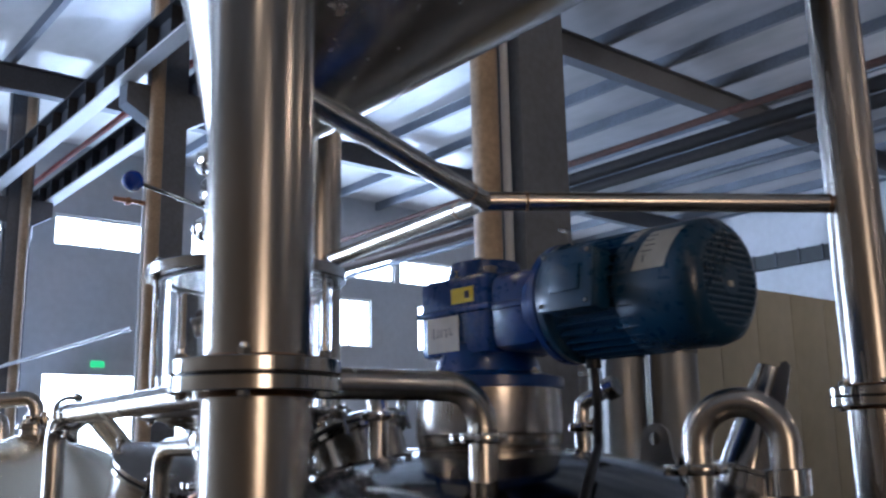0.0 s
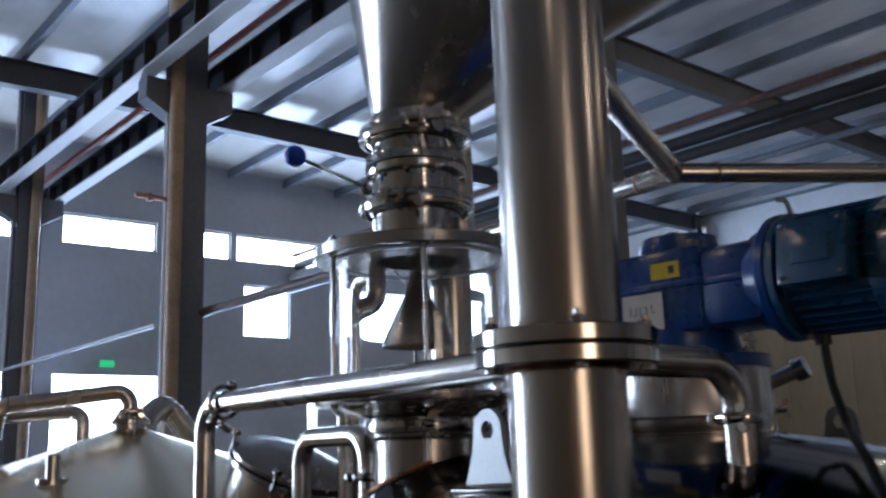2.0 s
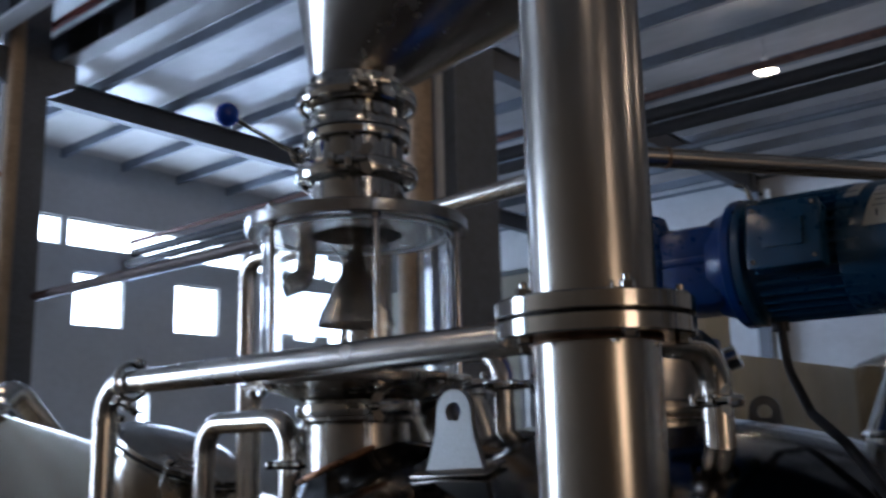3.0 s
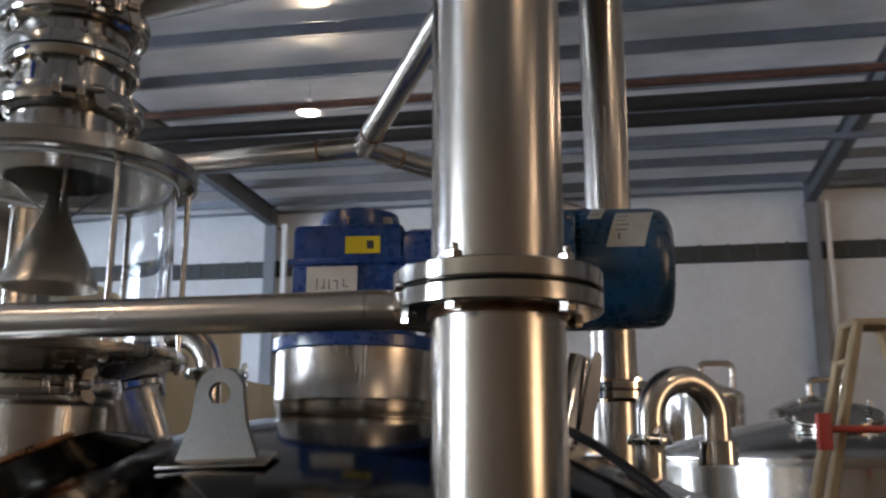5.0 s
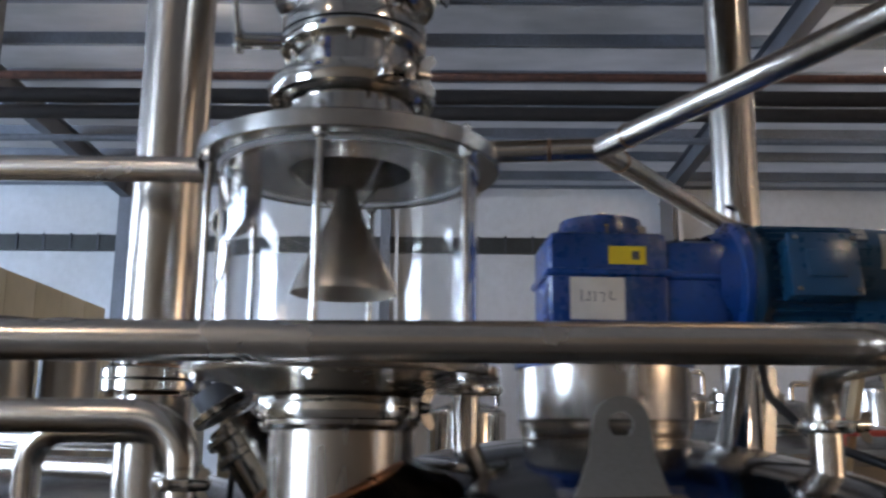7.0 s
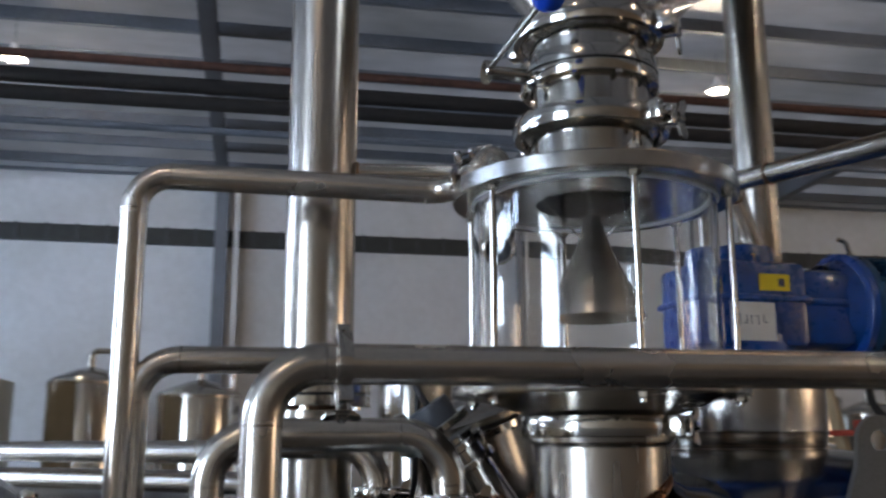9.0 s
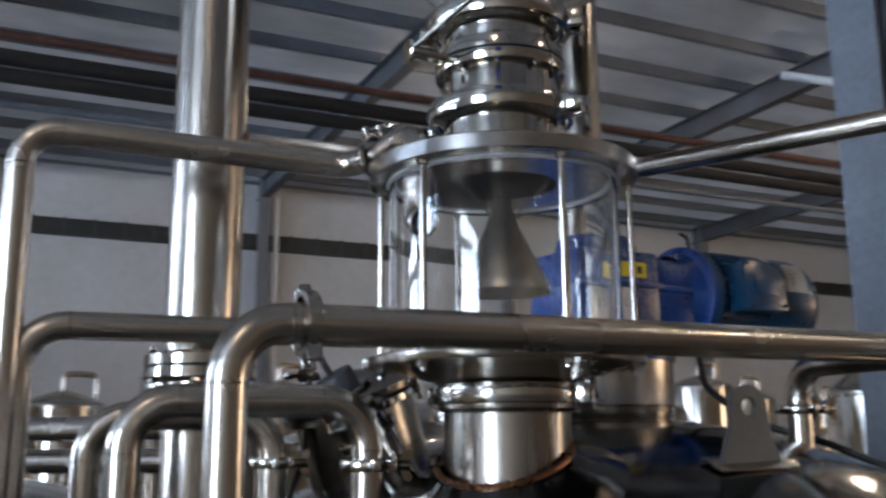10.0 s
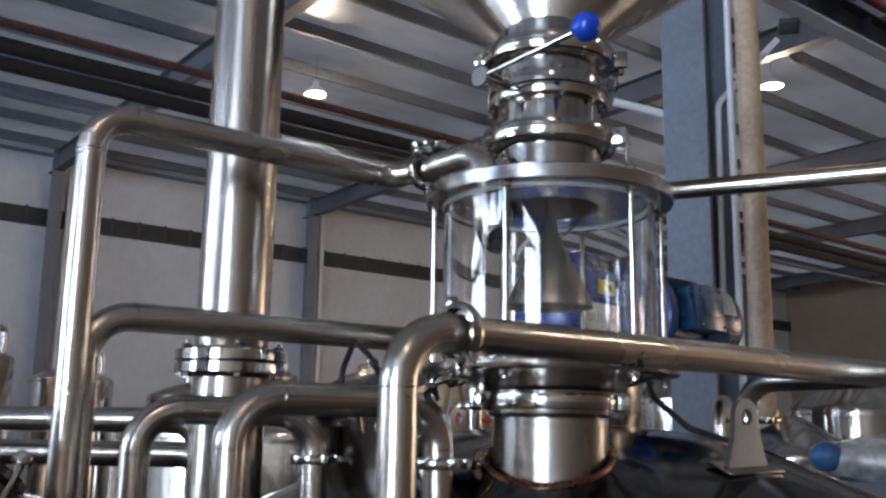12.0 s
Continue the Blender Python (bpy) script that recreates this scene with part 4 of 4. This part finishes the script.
part("cap", bm, POLISH, t)

# low transfer pipes beside the rear post
for k, (z, x) in enumerate(((1.768, -0.41), (1.70, -0.36))):
    pipe_run([(x, 5.6, z), (x - 0.01, 3.20, z), (x + 0.03, 3.12, z - 0.20)], PR, 0.05, "stainless transfer pipe beside the tanks")


# ================= neighbouring tanks =================
def tank_body(c, r, top, slope, label, group="brewing tanks", mat=None, base=0.0, bulge=0.45):
    t = thing("brewing_tank", V(c[0], c[1], base), label, "tank", group)
    o = V(c[0], c[1], 0)
    bm = B()
    prof = [(0, top)] + [(x, top - slope * x * (1 - bulge + bulge * x / r)) for x in [r * i / 12 for i in range(1, 13)]]
    z = prof[-1][1]
    prof += [(r + 0.012, z - 0.02), (r + 0.016, z - 0.05), (r + 0.016, base + 0.3), (r * 0.9, base + 0.25), (0, base + 0.25)]
    lathe(bm, prof, o, seg=72)
    part("shell", bm, mat or POLISH, t)
    bm = B()
    sleeve(bm, r - 0.01, r + 0.024, z - 0.085, z - 0.055, o, seg=72)
    part("seam_band", bm, STEEL, t)
    for i in range(4):
        a = radians(45 + 90 * i)
        bm = B()
        disc(bm, 0.05, base, base + 0.30, o + V(0.8 * r * math.cos(a), 0.8 * r * math.sin(a), 0), seg=16)
        part("leg", bm, STEEL, t)
    return t, z


N = V(-1.80, 3.93, 0)
tank_n, _ = tank_body(N, 1.10, 1.89, 0.33, "stainless brewing tank with a conical top, warm reflection in its colour", mat=SATIN, bulge=0.0)
bm = B()
lathe(bm, [(0.06, 1.84), (0.06, 1.888), (0.075, 1.891), (0.075, 1.905), (0.06, 1.909), (0.05, 1.93), (0, 1.93)], N, seg=28)
part("top_nozzle", bm, STEEL, tank_n)
for x, y in ((-1.81, 3.36), (-1.25, 3.50), (-2.3, 3.6)):
    r0 = math.hypot(x - N.x, y - N.y)
    z0 = 1.89 - 0.33 * r0
    bm = B()
    lathe(bm, [(0.05, z0 - 0.03), (0.05, z0 + 0.004), (0.022, z0 + 0.006), (0.022, z0 + 0.075), (0.018, z0 + 0.08), (0, z0 + 0.08)], V(x, y, 0), seg=20)
    part("stub", bm, STEEL, tank_n)
pipe_run([(N.x, N.y, 1.88), (N.x, N.y, 2.015), (-2.25, 3.80, 1.965), (-2.27, 3.795, 1.80), (-2.75, 3.70, 1.80)], 0.030, 0.05, "stainless pipe on the conical tank top", [((N.x, N.y, 1.935), (0, 0, 1), (0.4, -1, 0))])
pipe_run([(-2.2, 4.4, 1.72), (-2.2, 4.4, 1.965), (-3.6, 4.5, 1.93)], 0.030, 0.05, "stainless pipe behind the conical tank top")
pipe_run([(-2.05, 4.7, 1.66), (-2.05, 4.7, 1.93), (-2.05, 4.95, 2.02), (-1.9, 5.05, 1.8)], 0.055, 0.08, "stainless vapour pipe bend")
manway(V(-1.10, 3.46, 1.60), (0.42, -0.25, 1), 0.19, 0.13, "round stainless tank hatch with a clamped lid")
bm = B()
tank_k, _ = tank_body((4.45, 4.20), 1.15, 2.02, 0.22, "polished stainless brew kettle with a shallow domed lid")
tank_l, _ = tank_body((0.30, 4.80), 1.0, 1.70, 0.22, "polished stainless lauter tank")
manway(V(4.0, 3.9, 1.90), (-0.25, -0.2, 1), 0.24, 0.06, "round stainless kettle hatch")
for i, (u, v) in enumerate([(15.2, -13.5 + 1.7 * k) for k in range(12)]):
    p = uv(u + 0.6 * (i % 2), v)
    h = 2.55 + 0.22 * ((i * 7) % 3)
    tb_, _ = tank_body(p, 0.62, h, 0.35, "stainless storage tank in a row along the hall", "storage tanks", POLISH)
    bm = B()
    sweep(bm, [V(p.x, p.y, h - 0.05), V(p.x, p.y, h + 0.24), V(p.x + 0.4, p.y - 0.3, h + 0.24), V(p.x + 0.4, p.y - 0.3, h - 0.15)], 0.05, 0.09, 12)
    part("vent_pipe", bm, PIPE, tb_)
for x, y, r, top in ((4.83, 0.62, 0.42, 1.94), (6.1, -0.25, 0.5, 2.35), (7.2, 0.9, 0.55, 2.5)):
    tank_body((x, y), r, top, 0.62, "stainless cone-topped tank with a warm sheen", "storage tanks", POLISH)
for x, y, h in ((0.80, 7.2, 2.50), (1.16, 7.15, 2.52), (0.42, 7.5, 2.4)):
    tank_body((x, y), 0.15, h, 0.12, "slim stainless vertical tank", "storage tanks", MATT)

# film-wrapped pump on a stand
WP = V(2.93, 0.87, 1.53)
t = thing("wrapped_pump", V(WP.x, WP.y, 0), "blue pump wrapped in crumpled clear film on a stand", "pump")
bm = B()
bmesh.ops.create_icosphere(bm, subdivisions=4, radius=1, matrix=Matrix.Translation(WP + V(0.05, -0.25, 0.12)) @ Matrix.Diagonal((0.22, 0.36, 0.13, 1)))
for v in bm.verts:
    v.co += (v.co - WP).normalized() * 0.035 * noise.noise(v.co * 11) + V(0, 0, 0.02) * noise.noise(v.co * 25)
part("film", bm, material("crumpled_film", (0.62, 0.62, 0.6), 0.2, 0.3, 14, 0.4, 0.3, 5, 0.4), t, "crumpled clear film")
bm = B()
bmesh.ops.create_icosphere(bm, subdivisions=3, radius=1, matrix=Matrix.Translation(WP + V(0, 0.08, 0.14)) @ Matrix.Diagonal((0.09, 0.09, 0.08, 1)))
part("pump_head", bm, material("pale_blue_enamel", (0.05, 0.16, 0.34), 0.35, 0, 20, 0.2, 0.1, 6, 0.3), t, "pale blue pump head")
bm = B()
slab(bm, (WP.x - 0.3, WP.y - 0.6, 0), (WP.x + 0.35, WP.y + 0.25, WP.z + 0.02))
part("stand", bm, COLUMN, t)

# ================= step ladder =================
LA = V(2.75, 2.91, 0)
lr = V(0.778, -0.628, 0)
lf = V(0.628, 0.778, 0)
t = thing("step_ladder", LA, "worn wooden-coloured folding ladder with red brackets", "ladder")
for s in (-1, 1):
    for f in (-1, 1):
        bm = B()
        a, b = LA + lr * 0.62 * s + lf * 0.12 * f, LA + lr * 0.075 * s + lf * 0.08 * f + V(0, 0, 2.25)
        dd = (b - a).normalized()
        box(bm, (0.03, 0.065, (b - a).length), basis(lr - dd * lr.dot(dd), dd.cross(lr - dd * lr.dot(dd)), dd, (a + b) / 2), 0.004)
        part("rail", bm, WOOD, t)
    for k in range(7):
        z = 0.3 + 0.3 * k
        w = 0.62 - (0.62 - 0.075) * z / 2.25
        bm = B()
        p = LA + lr * w * s + V(0, 0, z)
        rod(bm, p - lf * 0.11, p + lf * 0.11, 0.016, 10)
        part("rung", bm, WOOD, t)
bm = B()
box(bm, (0.19, 0.2, 0.03), basis(lr, lf, (0, 0, 1), LA + V(0, 0, 2.255)), 0.006)
part("top_cap", bm, WOOD, t)
for s in (-1, 1):
    bm = B()
    box(bm, (0.05, 0.05, 0.14), basis(lr, lf, (0, 0, 1), LA + lr * (0.26 * s) + lf * -0.14 + V(0, 0, 1.82)), 0.004)
    part("bracket", bm, REDPAINT, t, "red bracket")
bm = B()
rod(bm, LA - lr * 0.25 - lf * 0.14 + V(0, 0, 1.83), LA + lr * 0.25 - lf * 0.14 + V(0, 0, 1.83), 0.014, 10)
part("spreader_bar", bm, REDPAINT, t, "red spreader bar")

# ================= cold room and hall fittings =================
t = thing("cold_room", BM @ Matrix.Translation((13.2, 10, 0)), "cream insulated panel cold room", "cold room")
for k in range(6):
    bm = B()
    box(bm, (0.9, 0.1, 4.0), BM @ Matrix.Translation((10.95 + k * 0.91, 8.0, 2.0)), 0.008)
    part("panel", bm, CREAM, t)
for k in range(4):
    bm = B()
    box(bm, (0.1, 0.9, 4.0), BM @ Matrix.Translation((15.9, 8.51 + k * 0.91, 2.0)), 0.008)
    part("panel", bm, CREAM, t)
    bm = B()
    box(bm, (0.1, 0.9, 4.0), BM @ Matrix.Translation((10.55, 8.51 + k * 0.91, 2.0)), 0.008)
    part("panel", bm, CREAM, t)
for k in range(7):
    bm = B()
    box(bm, (0.99, 0.1, 3.15), BM @ Matrix.Translation((16.5 + k * 1.0, 8.0, 1.575)), 0.008)
    part("low_panel", bm, CREAM, t)
bm = B()
slab(bm, (10.6, 8.06, 3.9), (15.84, 11.7, 3.98))
bm.transform(BM)
part("roof_panel", bm, CREAM, t)

# the three at u -4.5 are unseen extras, added to brighten the pipe tops
for u, v in ((15.5, 6.7), (14.7, -5.2), (9.0, -11.1), (14.7, -17.0), (9.0, -23.0), (-4.5, 6.7), (-4.5, -5.2), (-4.5, -17.0)):
    pendant(u, v, 7.9)

# exit sign over the north door
t = thing("exit_sign", uv(7.75, V2 - 0.15, 3.87), "small green lit exit sign over the door", "sign")
bm = B()
slab(bm, (7.6, V2 - 0.17, 3.80), (7.9, V2 - 0.125, 3.94))
bm.transform(BM)
part("panel", bm, GREEN, t)

# lamp arm and conduits on a hall column
cu, cv = 4.98, -3.02
t = thing("flood_lamp", uv(cu - 0.35, cv - 0.14, 5.0), "dark flood lamp on a bent pale conduit", "lamp")
bm = B()
sweep(bm, [uv(cu - 0.28, cv - 0.21, 2.9), uv(cu - 0.33, cv - 0.18, 4.55), uv(cu - 0.74, cv - 0.47, 5.08)], 0.028, 0.14, 10)
part("arm", bm, WHITE, t)
bm = B()
box(bm, (0.17, 0.13, 0.07), BM @ pose(cu - 0.82, cv - 0.53, 5.19, 30, 0, 40), 0.01)
part("lamp_head", bm, BEAM, t)
t = thing("strip_lamp", uv(cu + 0.68, cv - 0.51, 4.83), "white tube lamp fixed beside the column", "lamp")
bm = B()
sweep(bm, [uv(cu + 0.88, cv - 0.25, 4.91), uv(cu + 0.49, cv - 0.78, 4.76)], 0.039, 0, 12)
rod(bm, uv(cu + 0.01, cv - 0.03, 4.76), uv(cu + 0.5, cv - 0.75, 4.76), 0.017, 10)
part("tube", bm, WHITE, t)
t = thing("gas_pipe", uv(4.5, 12.0, 5.0), "small brass valve on a pipe at the column", "valve")
bm = B()
sweep(bm, [uv(4.95, 11.9, 5.0), uv(4.42, 12.0, 5.04)], 0.03, 0, 10)
disc(bm, 0.055, -0.03, 0.03, uv(4.6, 11.97, 5.02), uv(-0.5, 0.1, 0), 12)
part("body", bm, COPPER, t)
# long service pipe beside the columns
bm = B()
sweep(bm, [uv(5.3, 4.9, 3.57), uv(5.3, 11.85, 3.57)], 0.06, 0, 12)
solid("service_pipe", bm, material("brown_service_pipe", (0.16, 0.115, 0.095), 0.45, 0.2, 20, 0.2, 0.05, 2, 0.3), "long brown service pipe fixed along the columns", "pipe", at=BM @ Matrix.Translation((5.3, 4.9, 3.57)))
bm = B()
sweep(bm, [uv(4.78, 12.1, 3.4), uv(4.78, 15, 3.4), uv(4.78, 19.0, 3.4)], 0.03, 0, 10)
solid("conduit", bm, WHITE, "thin pale conduit running from the column to the wall", "pipe", at=BM @ Matrix.Translation((4.78, 12.1, 3.4)))

t = thing("motor_cable", G(0.25, 0.0, 2.19), "black cable looped over the motor", "cable")
bm = B()
sweep(bm, [G(0.215, 0.02, 2.10), G(0.225, 0.0, 2.16), G(0.26, -0.04, 2.185), G(0.32, -0.06, 2.185), G(0.40, -0.06, 2.165), G(0.45, -0.06, 2.15)], 0.007, 0.03, 10)
part("cord", bm, BLACK, t)
